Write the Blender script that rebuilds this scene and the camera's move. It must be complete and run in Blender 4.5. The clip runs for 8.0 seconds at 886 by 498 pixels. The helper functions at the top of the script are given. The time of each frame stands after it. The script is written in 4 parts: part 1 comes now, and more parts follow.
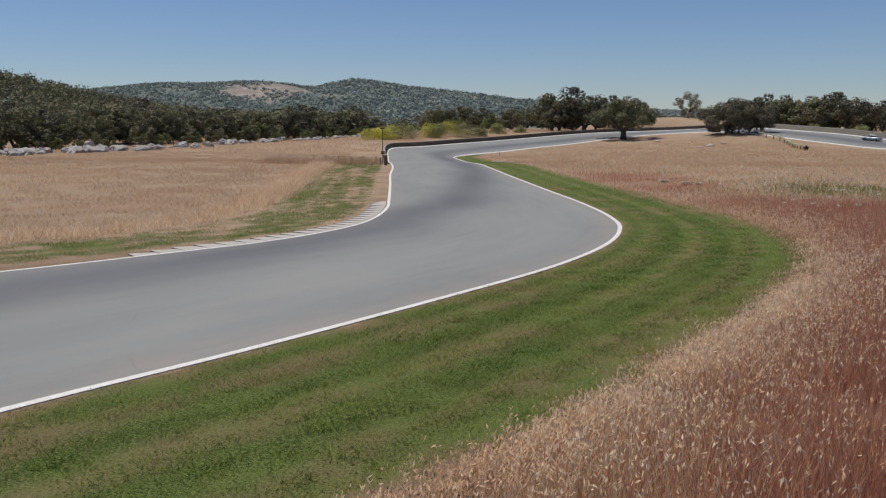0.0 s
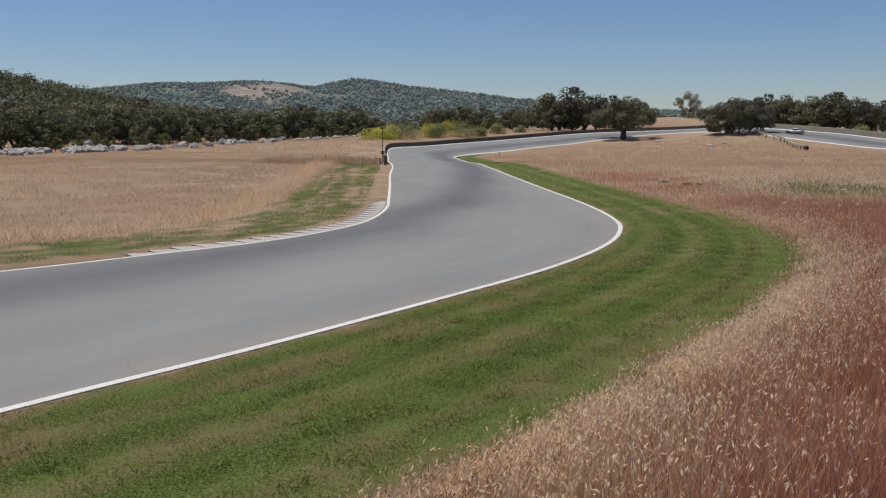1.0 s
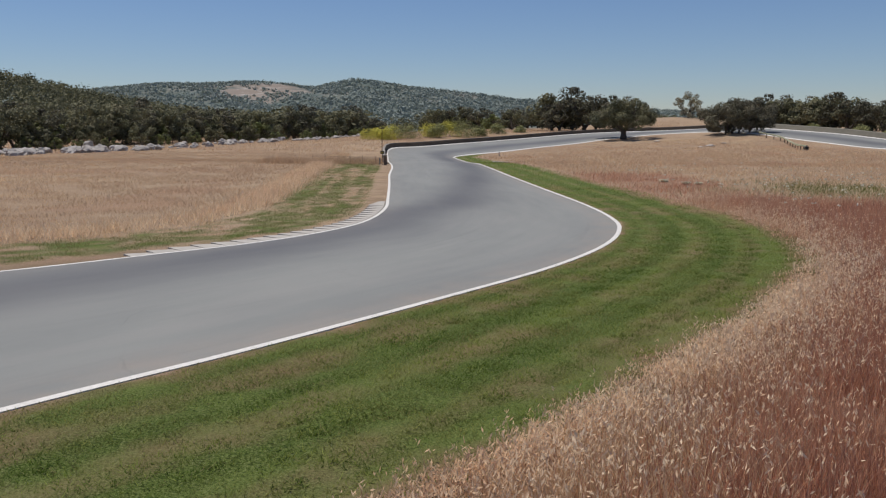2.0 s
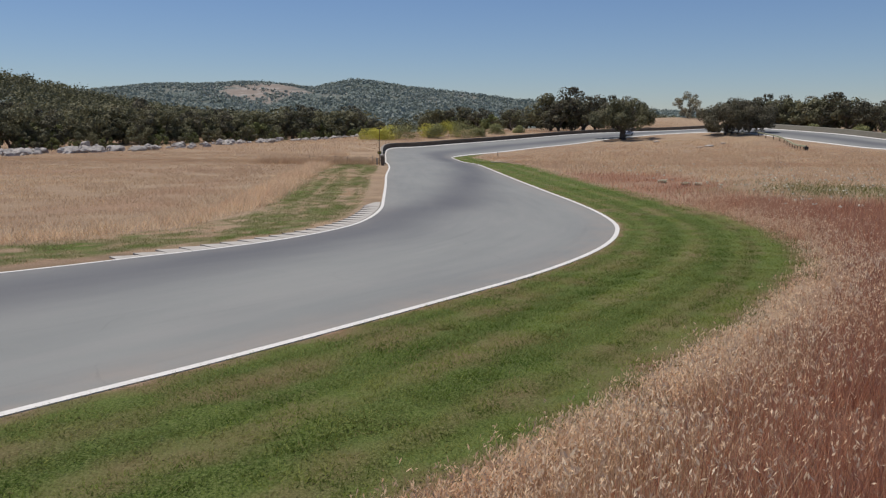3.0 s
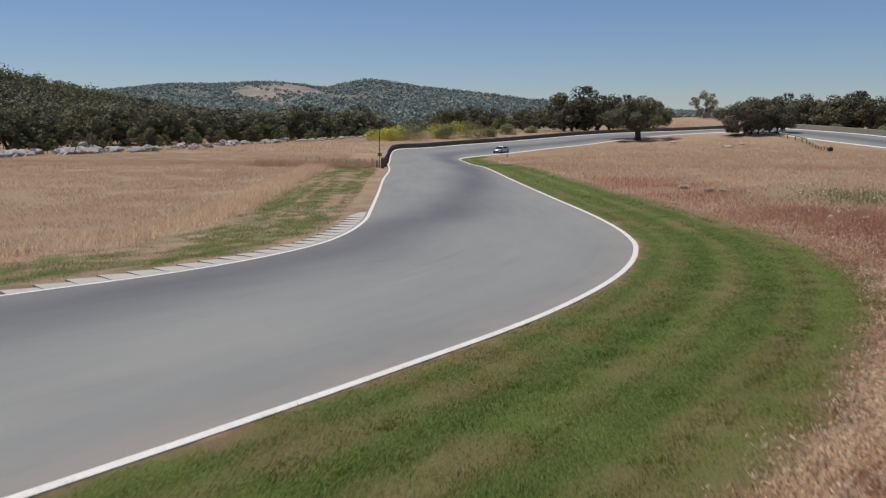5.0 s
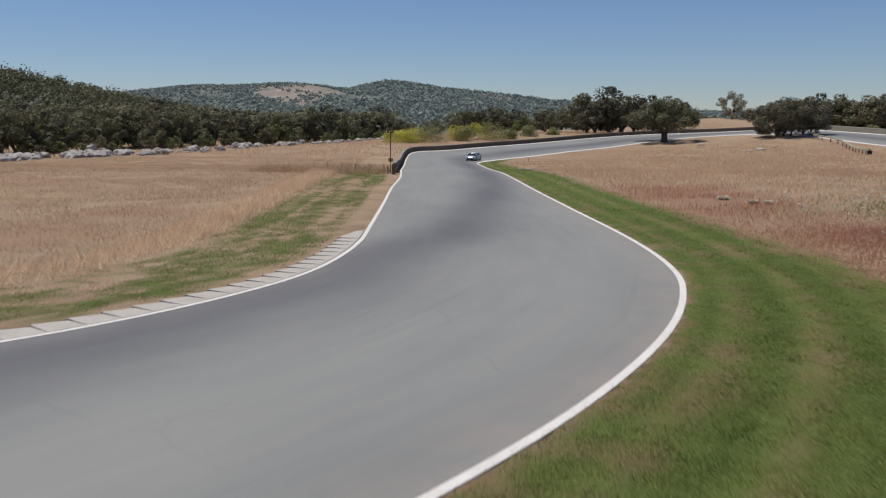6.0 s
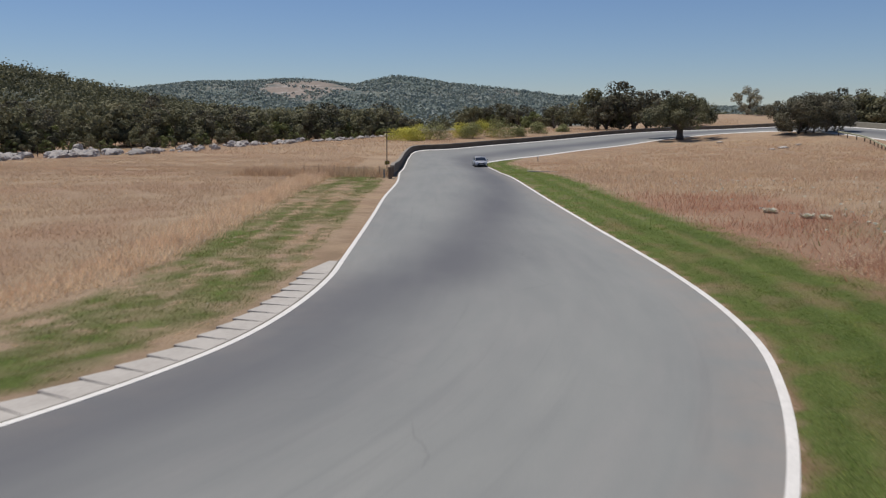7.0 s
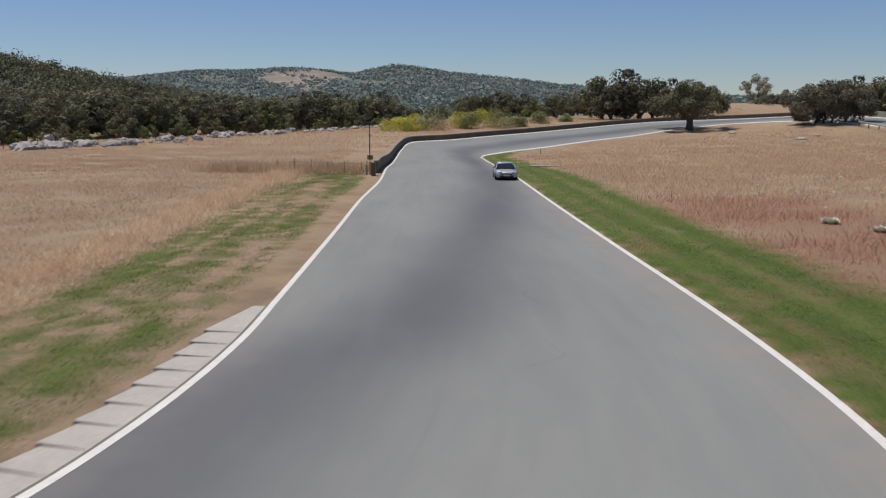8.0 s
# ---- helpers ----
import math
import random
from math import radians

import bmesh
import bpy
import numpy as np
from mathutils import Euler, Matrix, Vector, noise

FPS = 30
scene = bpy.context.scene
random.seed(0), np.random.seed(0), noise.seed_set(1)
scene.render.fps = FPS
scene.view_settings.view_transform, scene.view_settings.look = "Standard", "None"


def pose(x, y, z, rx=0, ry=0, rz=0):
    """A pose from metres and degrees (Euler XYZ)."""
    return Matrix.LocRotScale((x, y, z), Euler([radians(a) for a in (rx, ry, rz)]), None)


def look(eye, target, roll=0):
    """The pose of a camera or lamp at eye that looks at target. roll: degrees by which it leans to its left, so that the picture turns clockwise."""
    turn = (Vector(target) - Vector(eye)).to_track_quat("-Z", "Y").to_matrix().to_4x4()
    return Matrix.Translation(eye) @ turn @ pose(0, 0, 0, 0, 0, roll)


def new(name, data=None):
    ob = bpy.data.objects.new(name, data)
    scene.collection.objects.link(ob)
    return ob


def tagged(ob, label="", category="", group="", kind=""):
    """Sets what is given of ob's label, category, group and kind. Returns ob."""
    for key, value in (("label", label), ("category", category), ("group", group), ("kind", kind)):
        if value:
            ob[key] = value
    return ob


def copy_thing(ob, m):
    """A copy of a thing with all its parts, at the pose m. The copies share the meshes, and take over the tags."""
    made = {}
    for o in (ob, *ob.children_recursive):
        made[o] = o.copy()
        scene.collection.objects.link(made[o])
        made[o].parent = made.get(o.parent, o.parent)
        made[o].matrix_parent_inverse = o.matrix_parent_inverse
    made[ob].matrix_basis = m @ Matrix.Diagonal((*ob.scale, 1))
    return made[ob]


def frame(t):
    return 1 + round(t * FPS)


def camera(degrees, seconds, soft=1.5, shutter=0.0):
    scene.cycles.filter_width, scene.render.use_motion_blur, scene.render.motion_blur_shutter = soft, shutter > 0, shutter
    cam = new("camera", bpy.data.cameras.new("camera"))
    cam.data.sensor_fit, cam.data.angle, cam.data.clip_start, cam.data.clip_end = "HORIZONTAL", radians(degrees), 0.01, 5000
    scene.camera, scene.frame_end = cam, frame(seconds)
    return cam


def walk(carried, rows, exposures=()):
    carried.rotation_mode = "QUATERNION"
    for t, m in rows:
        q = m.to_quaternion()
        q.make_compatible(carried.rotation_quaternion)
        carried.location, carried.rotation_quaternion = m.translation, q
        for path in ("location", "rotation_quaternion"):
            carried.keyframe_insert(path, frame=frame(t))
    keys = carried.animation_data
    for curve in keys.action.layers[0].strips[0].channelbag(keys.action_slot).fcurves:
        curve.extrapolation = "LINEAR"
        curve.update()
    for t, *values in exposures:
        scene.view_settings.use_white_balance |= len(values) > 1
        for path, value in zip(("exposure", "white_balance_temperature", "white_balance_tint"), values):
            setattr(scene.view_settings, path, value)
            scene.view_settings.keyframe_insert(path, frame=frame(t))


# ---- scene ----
cam = camera(57.3, 8.0, soft=1.2, shutter=0.5)
PATH = [
    (0, (-2.829, 0.023, 4.814), (-3.097, 1.981, 4.506), 0.1),
    (0.5, (-2.838, 0.179, 4.779), (-3.107, 2.137, 4.472), 0.1),
    (1, (-2.840, 0.175, 4.790), (-3.108, 2.133, 4.482), 0.1),
    (1.5, (-2.821, 0.167, 4.792), (-3.090, 2.125, 4.484), 0.1),
    (3, (-2.670, 0.870, 4.761), (-2.937, 2.828, 4.454), 0.1),
    (3.5, (-2.609, 1.531, 4.735), (-2.876, 3.489, 4.427), 0.1),
    (4, (-2.516, 2.671, 4.636), (-2.784, 4.630, 4.330), 0.1),
    (4.5, (-2.400, 4.425, 4.683), (-2.677, 6.381, 4.376), 0.1),
    (6, (-2.677, 12.420, 4.970), (-3.029, 14.366, 4.665), -0.0),
    (6.5, (-3.133, 16.243, 5.129), (-3.497, 18.186, 4.821), -0.0),
    (7, (-3.551, 20.179, 5.249), (-3.921, 22.119, 4.934), -0.1),
    (7.5, (-3.936, 24.444, 5.311), (-4.309, 26.382, 4.986), -0.1),
    (8, (-4.416, 29.087, 5.199), (-4.787, 31.023, 4.859), -0.1),
]
walk(cam, [(t, look(eye, target, roll)) for t, eye, target, roll in PATH])

# ---- light ----
SUN_TO = Vector((-0.30, 0.14, 0.94)).normalized()
world = bpy.data.worlds.new("sky")
scene.world = world
world.use_nodes = True
sky = world.node_tree.nodes.new("ShaderNodeTexSky")
sky.sky_type, sky.sun_disc = "NISHITA", False
sky.sun_elevation = math.asin(SUN_TO.z)
sky.sun_rotation = math.atan2(SUN_TO.x, SUN_TO.y)
sky.air_density, sky.dust_density, sky.ozone_density = 1.0, 0.0, 3.0
back = world.node_tree.nodes["Background"]
tint = world.node_tree.nodes.new("ShaderNodeMix")
tint.data_type, tint.blend_type = "RGBA", "MULTIPLY"
tint.inputs[0].default_value, tint.inputs[7].default_value = 1.0, (0.69, 0.762, 0.945, 1)
world.node_tree.links.new(sky.outputs[0], tint.inputs[6])
world.node_tree.links.new(tint.outputs[2], back.inputs[0])
back.inputs[1].default_value = 0.08
sun = new("sun", bpy.data.lights.new("sun", "SUN"))
sun.data.energy, sun.data.angle, sun.data.color = 4.3, radians(0.53), (1.0, 0.94, 0.865)
sun.matrix_world = look((0, 0, 60), Vector((0, 0, 60)) - SUN_TO)
scene.view_settings.exposure = 0.0


# ---- materials ----
def graph(name, rough=0.9, metal=0.0, spec=0.3):
    m = bpy.data.materials.new(name)
    m.use_nodes = True
    nt = m.node_tree
    b = nt.nodes["Principled BSDF"]
    b.inputs["Roughness"].default_value, b.inputs["Metallic"].default_value = rough, metal
    b.inputs["Specular IOR Level"].default_value = spec
    return m, nt, b


def node(nt, kind, **values):
    n = nt.nodes.new(kind)
    for k, v in values.items():
        n.inputs[k.replace("_", " ")].default_value = v
    return n


def mixed(nt, fac, a, b, blend="MIX"):
    """A colour mix; fac, a and b are sockets, numbers or colours."""
    n = nt.nodes.new("ShaderNodeMix")
    n.data_type, n.blend_type = "RGBA", blend
    for i, v in ((0, fac), (6, a), (7, b)):
        if isinstance(v, bpy.types.NodeSocket):
            nt.links.new(v, n.inputs[i])
        elif i == 0:
            n.inputs[0].default_value = v
        else:
            n.inputs[i].default_value = (*v, 1)
    return n.outputs[2]


def steps(nt, sock, lo, hi):
    n = nt.nodes.new("ShaderNodeMapRange")
    nt.links.new(sock, n.inputs[0])
    n.inputs[1].default_value, n.inputs[2].default_value = lo, hi
    return n.outputs[0]


def times(nt, a, b, op="MULTIPLY"):
    n = nt.nodes.new("ShaderNodeMath")
    n.operation = op
    for i, v in ((0, a), (1, b)):
        if isinstance(v, bpy.types.NodeSocket):
            nt.links.new(v, n.inputs[i])
        else:
            n.inputs[i].default_value = v
    return n.outputs[0]


def grain(nt, scale, detail=4.0, stretch=None, rough=0.55, where=None):
    n = node(nt, "ShaderNodeTexNoise", Scale=scale, Detail=detail, Roughness=rough)
    src = where or nt.nodes.new("ShaderNodeNewGeometry").outputs["Position"]
    if stretch:
        mp = nt.nodes.new("ShaderNodeMapping")
        mp.inputs["Scale"].default_value = stretch
        nt.links.new(src, mp.inputs["Vector"])
        src = mp.outputs[0]
    nt.links.new(src, n.inputs["Vector"])
    return n.outputs["Fac"]


def attribute(nt, name):
    n = nt.nodes.new("ShaderNodeAttribute")
    n.attribute_name = name
    return n.outputs["Fac"]


def bumped(nt, b, sock, strength, distance):
    n = node(nt, "ShaderNodeBump", Strength=strength, Distance=distance)
    nt.links.new(sock, n.inputs["Height"])
    nt.links.new(n.outputs[0], b.inputs["Normal"])


def simple(name, a, b, scale=6.0, rough=0.85, metal=0.0, spec=0.3, bump=0.0, local=True, fine=8.0):
    """Two colours mottled at two scales."""
    m, nt, p = graph(name, rough, metal, spec)
    where = nt.nodes.new("ShaderNodeTexCoord").outputs["Object"] if local else None
    f = steps(nt, grain(nt, scale, where=where), 0.32, 0.68)
    c = mixed(nt, f, a, b)
    g = grain(nt, scale * fine, 3.0, where=where)
    c = mixed(nt, 0.35, c, mixed(nt, steps(nt, g, 0.3, 0.7), tuple(v * 0.6 for v in a), tuple(min(1, v * 1.3) for v in b)))
    nt.links.new(c, p.inputs["Base Color"])
    if bump:
        bumped(nt, p, g, 0.6, bump)
    return m


def let_through(nt, p, colour, share):
    """Thin leaves and stems pass part of the light."""
    t = nt.nodes.new("ShaderNodeBsdfTranslucent")
    nt.links.new(colour, t.inputs["Color"])
    m = nt.nodes.new("ShaderNodeMixShader")
    m.inputs[0].default_value = share
    nt.links.new(p.outputs[0], m.inputs[1])
    nt.links.new(t.outputs[0], m.inputs[2])
    nt.links.new(m.outputs[0], nt.nodes["Material Output"].inputs["Surface"])


def foliage(name, dark, light, dry, rough=0.75):
    """Leaves: sprays of nearly one tone, each bough and each tree a little apart."""
    m, nt, p = graph(name, rough, 0.0, 0.2)
    geo = nt.nodes.new("ShaderNodeNewGeometry")
    own = times(nt, geo.outputs["Random Per Island"], 0.28)
    c = mixed(nt, times(nt, own, times(nt, attribute(nt, "tone"), 0.72), "ADD"), dark, light)
    broad = steps(nt, grain(nt, 0.3, 3.0), 0.45, 0.68)
    c = mixed(nt, times(nt, broad, 0.4), c, dry)
    info = nt.nodes.new("ShaderNodeObjectInfo")
    c = mixed(nt, times(nt, info.outputs["Random"], 0.35), c, dark)
    nt.links.new(c, p.inputs["Base Color"])
    let_through(nt, p, c, 0.2)
    return m


def blades(name, a, b, c2, patch=0.25, lo=0.4, hi=0.62):
    """Grass: stems between two tones, with drifts of a third."""
    m, nt, p = graph(name, 0.8, 0.0, 0.2)
    geo = nt.nodes.new("ShaderNodeNewGeometry")
    c = mixed(nt, geo.outputs["Random Per Island"], a, b)
    c = mixed(nt, times(nt, steps(nt, grain(nt, patch, 3.0), lo, hi), 0.75), c, c2)
    nt.links.new(c, p.inputs["Base Color"])
    let_through(nt, p, c, 0.45)
    return m


def ground_material():
    m, nt, p = graph("ground_earth_and_grass", 0.95, 0.0, 0.1)
    broad, mid, fine = grain(nt, 0.06, 4.0), grain(nt, 0.55, 5.0), grain(nt, 9.0, 4.0)
    drift = grain(nt, 0.12, 5.0, (0.5, 1.5, 1.0), 0.6)
    dry = mixed(nt, steps(nt, broad, 0.38, 0.62), (0.29, 0.205, 0.138), (0.355, 0.268, 0.182))
    dry = mixed(nt, times(nt, steps(nt, mid, 0.45, 0.7), 0.45), dry, (0.22, 0.135, 0.09))
    dry = mixed(nt, times(nt, steps(nt, drift, 0.52, 0.66), 0.55), dry, (0.42, 0.31, 0.195))
    ruddy = steps(nt, times(nt, attribute(nt, "ruddy"), times(nt, times(nt, drift, 0.5, "SUBTRACT"), 1.2), "ADD"), 0.2, 0.8)
    dry = mixed(nt, times(nt, ruddy, 0.85), dry, mixed(nt, steps(nt, mid, 0.35, 0.65), (0.225, 0.115, 0.076), (0.29, 0.165, 0.11)))
    olive = steps(nt, times(nt, attribute(nt, "olive"), times(nt, times(nt, mid, 0.5, "SUBTRACT"), 1.0), "ADD"), 0.3, 0.9)
    dry = mixed(nt, times(nt, olive, 0.8), dry, (0.205, 0.175, 0.095))
    dry = mixed(nt, times(nt, steps(nt, fine, 0.35, 0.7), 0.35), dry, (0.36, 0.26, 0.17))
    dry = mixed(nt, times(nt, steps(nt, grain(nt, 30.0, 3.0, None, 0.7), 0.5, 0.34), 0.6), dry, (0.08, 0.05, 0.035))
    lush = mixed(nt, steps(nt, mid, 0.35, 0.65), (0.058, 0.098, 0.014), (0.10, 0.142, 0.026))
    lush = mixed(nt, times(nt, steps(nt, fine, 0.3, 0.75), 0.4), lush, (0.10, 0.105, 0.04))
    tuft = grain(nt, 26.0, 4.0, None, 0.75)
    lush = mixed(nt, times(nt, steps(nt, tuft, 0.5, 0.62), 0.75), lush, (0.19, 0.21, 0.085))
    # shade in the hollows between tufts, painted in as near-black green
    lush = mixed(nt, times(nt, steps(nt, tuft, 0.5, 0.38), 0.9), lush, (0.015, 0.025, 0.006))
    lush = mixed(nt, times(nt, attribute(nt, "nap"), 0.35), lush, (0.145, 0.18, 0.052))
    mown = attribute(nt, "green")
    jag = times(nt, times(nt, mid, 0.5, "SUBTRACT"), 1.1)
    k = steps(nt, times(nt, mown, jag, "ADD"), 0.15, 0.8)
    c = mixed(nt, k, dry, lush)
    worn = steps(nt, times(nt, attribute(nt, "worn"), jag, "ADD"), 0.3, 0.8)
    c = mixed(nt, worn, c, mixed(nt, fine, (0.25, 0.18, 0.12), (0.175, 0.13, 0.08)))
    # hill scrub: the bluish haze of distance is mixed into these base colours
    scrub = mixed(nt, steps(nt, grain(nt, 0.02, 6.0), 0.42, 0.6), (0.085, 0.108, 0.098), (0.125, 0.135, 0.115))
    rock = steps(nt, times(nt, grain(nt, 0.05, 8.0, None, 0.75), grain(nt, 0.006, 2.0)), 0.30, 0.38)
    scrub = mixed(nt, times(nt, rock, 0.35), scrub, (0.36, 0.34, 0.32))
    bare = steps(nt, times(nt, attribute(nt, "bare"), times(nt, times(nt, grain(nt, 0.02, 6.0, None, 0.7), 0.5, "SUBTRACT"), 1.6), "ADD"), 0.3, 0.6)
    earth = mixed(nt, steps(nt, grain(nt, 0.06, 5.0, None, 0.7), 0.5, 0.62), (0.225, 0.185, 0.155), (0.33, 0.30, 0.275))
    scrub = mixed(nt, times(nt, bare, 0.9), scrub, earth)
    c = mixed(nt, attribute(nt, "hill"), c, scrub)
    nt.links.new(c, p.inputs["Base Color"])
    bumped(nt, p, times(nt, times(nt, fine, tuft, "ADD"), mid, "ADD"), 0.8, 0.06)
    return m


def asphalt_material():
    """Bleached aggregate with a darker, bluer racing line, patches, drag marks and a few cracks."""
    m, nt, p = graph("old_asphalt", 0.85, 0.0, 0.3)
    pos = grain(nt, 60.0, 3.0)
    lay = nt.nodes.new("ShaderNodeCombineXYZ")
    nt.links.new(attribute(nt, "across"), lay.inputs[0])
    nt.links.new(attribute(nt, "along"), lay.inputs[1])
    flow = lay.outputs[0]
    broad, mid = grain(nt, 0.22, 4.0, (1.0, 0.25, 1.0), where=flow), grain(nt, 1.4, 5.0, (1.0, 0.09, 1.0), where=flow)
    cloud = grain(nt, 0.2, 6.0, (1.0, 0.3, 1.0), 0.62, where=flow)
    stain = steps(nt, grain(nt, 0.6, 6.0, (1.0, 0.18, 1.0), 0.65, where=flow), 0.48, 0.72)
    c = mixed(nt, steps(nt, cloud, 0.36, 0.64), (0.176, 0.183, 0.176), (0.222, 0.228, 0.213))
    c = mixed(nt, times(nt, steps(nt, mid, 0.4, 0.75), 0.4), c, (0.25, 0.25, 0.232))
    c = mixed(nt, times(nt, stain, 0.35), c, (0.26, 0.25, 0.235))
    tyre = times(nt, attribute(nt, "rubber"), times(nt, times(nt, steps(nt, broad, 0.3, 0.7), 0.35), 0.75, "ADD"))
    tyre = times(nt, tyre, times(nt, steps(nt, cloud, 0.66, 0.34), 0.22), "ADD")
    tyre = times(nt, tyre, attribute(nt, "rubber"))
    c = mixed(nt, tyre, c, (0.099, 0.101, 0.107))
    drag = steps(nt, grain(nt, 2.4, 3.0, (1.0, 0.03, 1.0), 0.6, where=flow), 0.58, 0.7)
    c = mixed(nt, times(nt, drag, 0.16), c, (0.115, 0.117, 0.12))
    edge = times(nt, attribute(nt, "edge"), steps(nt, grain(nt, 0.8, 5.0), 0.3, 0.7))
    c = mixed(nt, edge, c, (0.285, 0.235, 0.195))
    bend = nt.nodes.new("ShaderNodeVectorMath")
    bend.operation = "ADD"
    nt.links.new(flow, bend.inputs[0])
    wobble = node(nt, "ShaderNodeTexNoise", Scale=0.6, Detail=5.0)
    nt.links.new(flow, wobble.inputs["Vector"])
    nt.links.new(wobble.outputs["Color"], bend.inputs[1])
    cell = node(nt, "ShaderNodeTexVoronoi", Scale=0.13)
    cell.feature = "DISTANCE_TO_EDGE"
    nt.links.new(bend.outputs[0], cell.inputs["Vector"])
    crack = times(nt, steps(nt, cell.outputs["Distance"], 0.004, 0.0015), steps(nt, grain(nt, 0.3, 4.0), 0.5, 0.6))
    c = mixed(nt, times(nt, crack, 0.22), c, (0.09, 0.09, 0.09))
    c = mixed(nt, times(nt, steps(nt, pos, 0.3, 0.7), 0.3), c, (0.13, 0.13, 0.13))
    nt.links.new(c, p.inputs["Base Color"])
    bumped(nt, p, pos, 0.45, 0.006)
    return m


M_GROUND, M_ASPHALT = ground_material(), asphalt_material()
M_LINE = simple("worn_white_paint", (0.68, 0.655, 0.61), (0.56, 0.54, 0.50), 1.5, 0.6, local=False)
M_KERB = simple("weathered_concrete", (0.43, 0.40, 0.36), (0.35, 0.325, 0.29), 1.2, 0.9, bump=0.01, local=False)
M_WALL = simple("stained_concrete_wall", (0.175, 0.13, 0.095), (0.115, 0.086, 0.064), 0.7, 0.9, bump=0.01, local=False)
M_BANK = simple("dusty_concrete_bank", (0.20, 0.185, 0.15), (0.15, 0.14, 0.11), 0.6, 0.95, bump=0.02, local=False)
M_COPING = simple("pale_concrete", (0.27, 0.24, 0.20), (0.20, 0.175, 0.15), 0.8, 0.9, local=False)
M_ROCK = simple("grey_limestone", (0.50, 0.465, 0.43), (0.27, 0.245, 0.222), 0.9, 0.95, bump=0.1, local=False, fine=5)
M_BARK = simple("dark_oak_bark", (0.075, 0.06, 0.048), (0.13, 0.105, 0.085), 2.5, 0.95, bump=0.04)
M_OAK = foliage("holm_oak_leaves", (0.058, 0.062, 0.036), (0.245, 0.235, 0.128), (0.23, 0.19, 0.115))
M_OAK_DARK = foliage("dusty_oak_leaves", (0.05, 0.05, 0.034), (0.20, 0.185, 0.118), (0.205, 0.165, 0.118))
M_OAK_GREEN = foliage("fresh_oak_leaves", (0.075, 0.09, 0.032), (0.27, 0.29, 0.11), (0.25, 0.225, 0.11))
# far hill leaves: aerial haze is put into the colours, paler and bluer
M_FAR = foliage("hazed_scrub", (0.19, 0.235, 0.22), (0.29, 0.325, 0.285), (0.29, 0.29, 0.245))
M_OAK_PALE = foliage("bleached_oak_leaves", (0.20, 0.185, 0.12), (0.34, 0.31, 0.21), (0.36, 0.29, 0.21))
M_BROOM = foliage("broom_stems", (0.19, 0.20, 0.085), (0.33, 0.33, 0.15), (0.38, 0.35, 0.13))
M_BROOM_Y = foliage("yellow_broom_flowers", (0.36, 0.35, 0.075), (0.66, 0.60, 0.10), (0.34, 0.34, 0.11))
M_DRY = blades("dry_oat_stems", (0.30, 0.125, 0.08), (0.70, 0.38, 0.245), (0.60, 0.36, 0.232))
M_TAN = blades("tan_grass", (0.34, 0.225, 0.14), (0.62, 0.44, 0.295), (0.56, 0.40, 0.26))
M_HEAD = blades("pale_seed_heads", (0.78, 0.56, 0.36), (0.95, 0.80, 0.58), (0.80, 0.56, 0.36))
M_STRAW = blades("straw_grass", (0.46, 0.31, 0.185), (0.83, 0.63, 0.42), (0.62, 0.42, 0.28))
M_LAWN = blades("mown_grass", (0.095, 0.155, 0.02), (0.26, 0.31, 0.065), (0.31, 0.29, 0.10), 0.6)
M_LAWN_DARK = blades("mown_grass_against_the_nap", (0.038, 0.085, 0.01), (0.125, 0.18, 0.026), (0.17, 0.18, 0.05), 0.6)
M_OLIVE = blades("parched_green_grass", (0.11, 0.13, 0.035), (0.20, 0.20, 0.07), (0.30, 0.25, 0.12), 0.4)
M_FLOWER = simple("white_umbels", (0.70, 0.68, 0.58), (0.55, 0.54, 0.42), 3.0)
M_STEEL = simple("galvanised_steel", (0.36, 0.35, 0.33), (0.26, 0.25, 0.23), 2.0, 0.5, 0.6)
M_RUST = simple("rusty_iron", (0.12, 0.085, 0.06), (0.07, 0.055, 0.045), 6.0, 0.8, 0.2)
M_RAIL = simple("lichened_rail", (0.42, 0.42, 0.30), (0.30, 0.30, 0.20), 2.0, 0.8)
M_BLACK = simple("black_plastic", (0.02, 0.02, 0.02), (0.03, 0.03, 0.03), 8.0, 0.5)
M_YELLOW = simple("faded_yellow_plate", (0.50, 0.38, 0.06), (0.40, 0.32, 0.08), 8.0, 0.6)


# ---- shape of the land ----
def smooth(a, b, v):
    v = np.clip((v - a) / (b - a), 0, 1)
    return v * v * (3 - 2 * v)


RIDGE = [(-180, 30), (-60, 38), (-40, 52), (-31, 58), (-26.4, 70), (-20.5, 73), (-16.7, 67), (-14.1, 80), (-11.1, 71), (-7.2, 59),
         (-3.2, 45), (0, 36), (5, 22), (12, 17), (20, 20), (25, 30), (40, 36), (70, 30), (180, 30)]


def wave(x, y, n):
    return (np.sin(x * 0.013 * n + 1.3 * n) * np.cos(y * 0.011 * n - 0.7 * n) + np.sin(x * 0.029 * n + y * 0.021 * n + n)) * 0.5


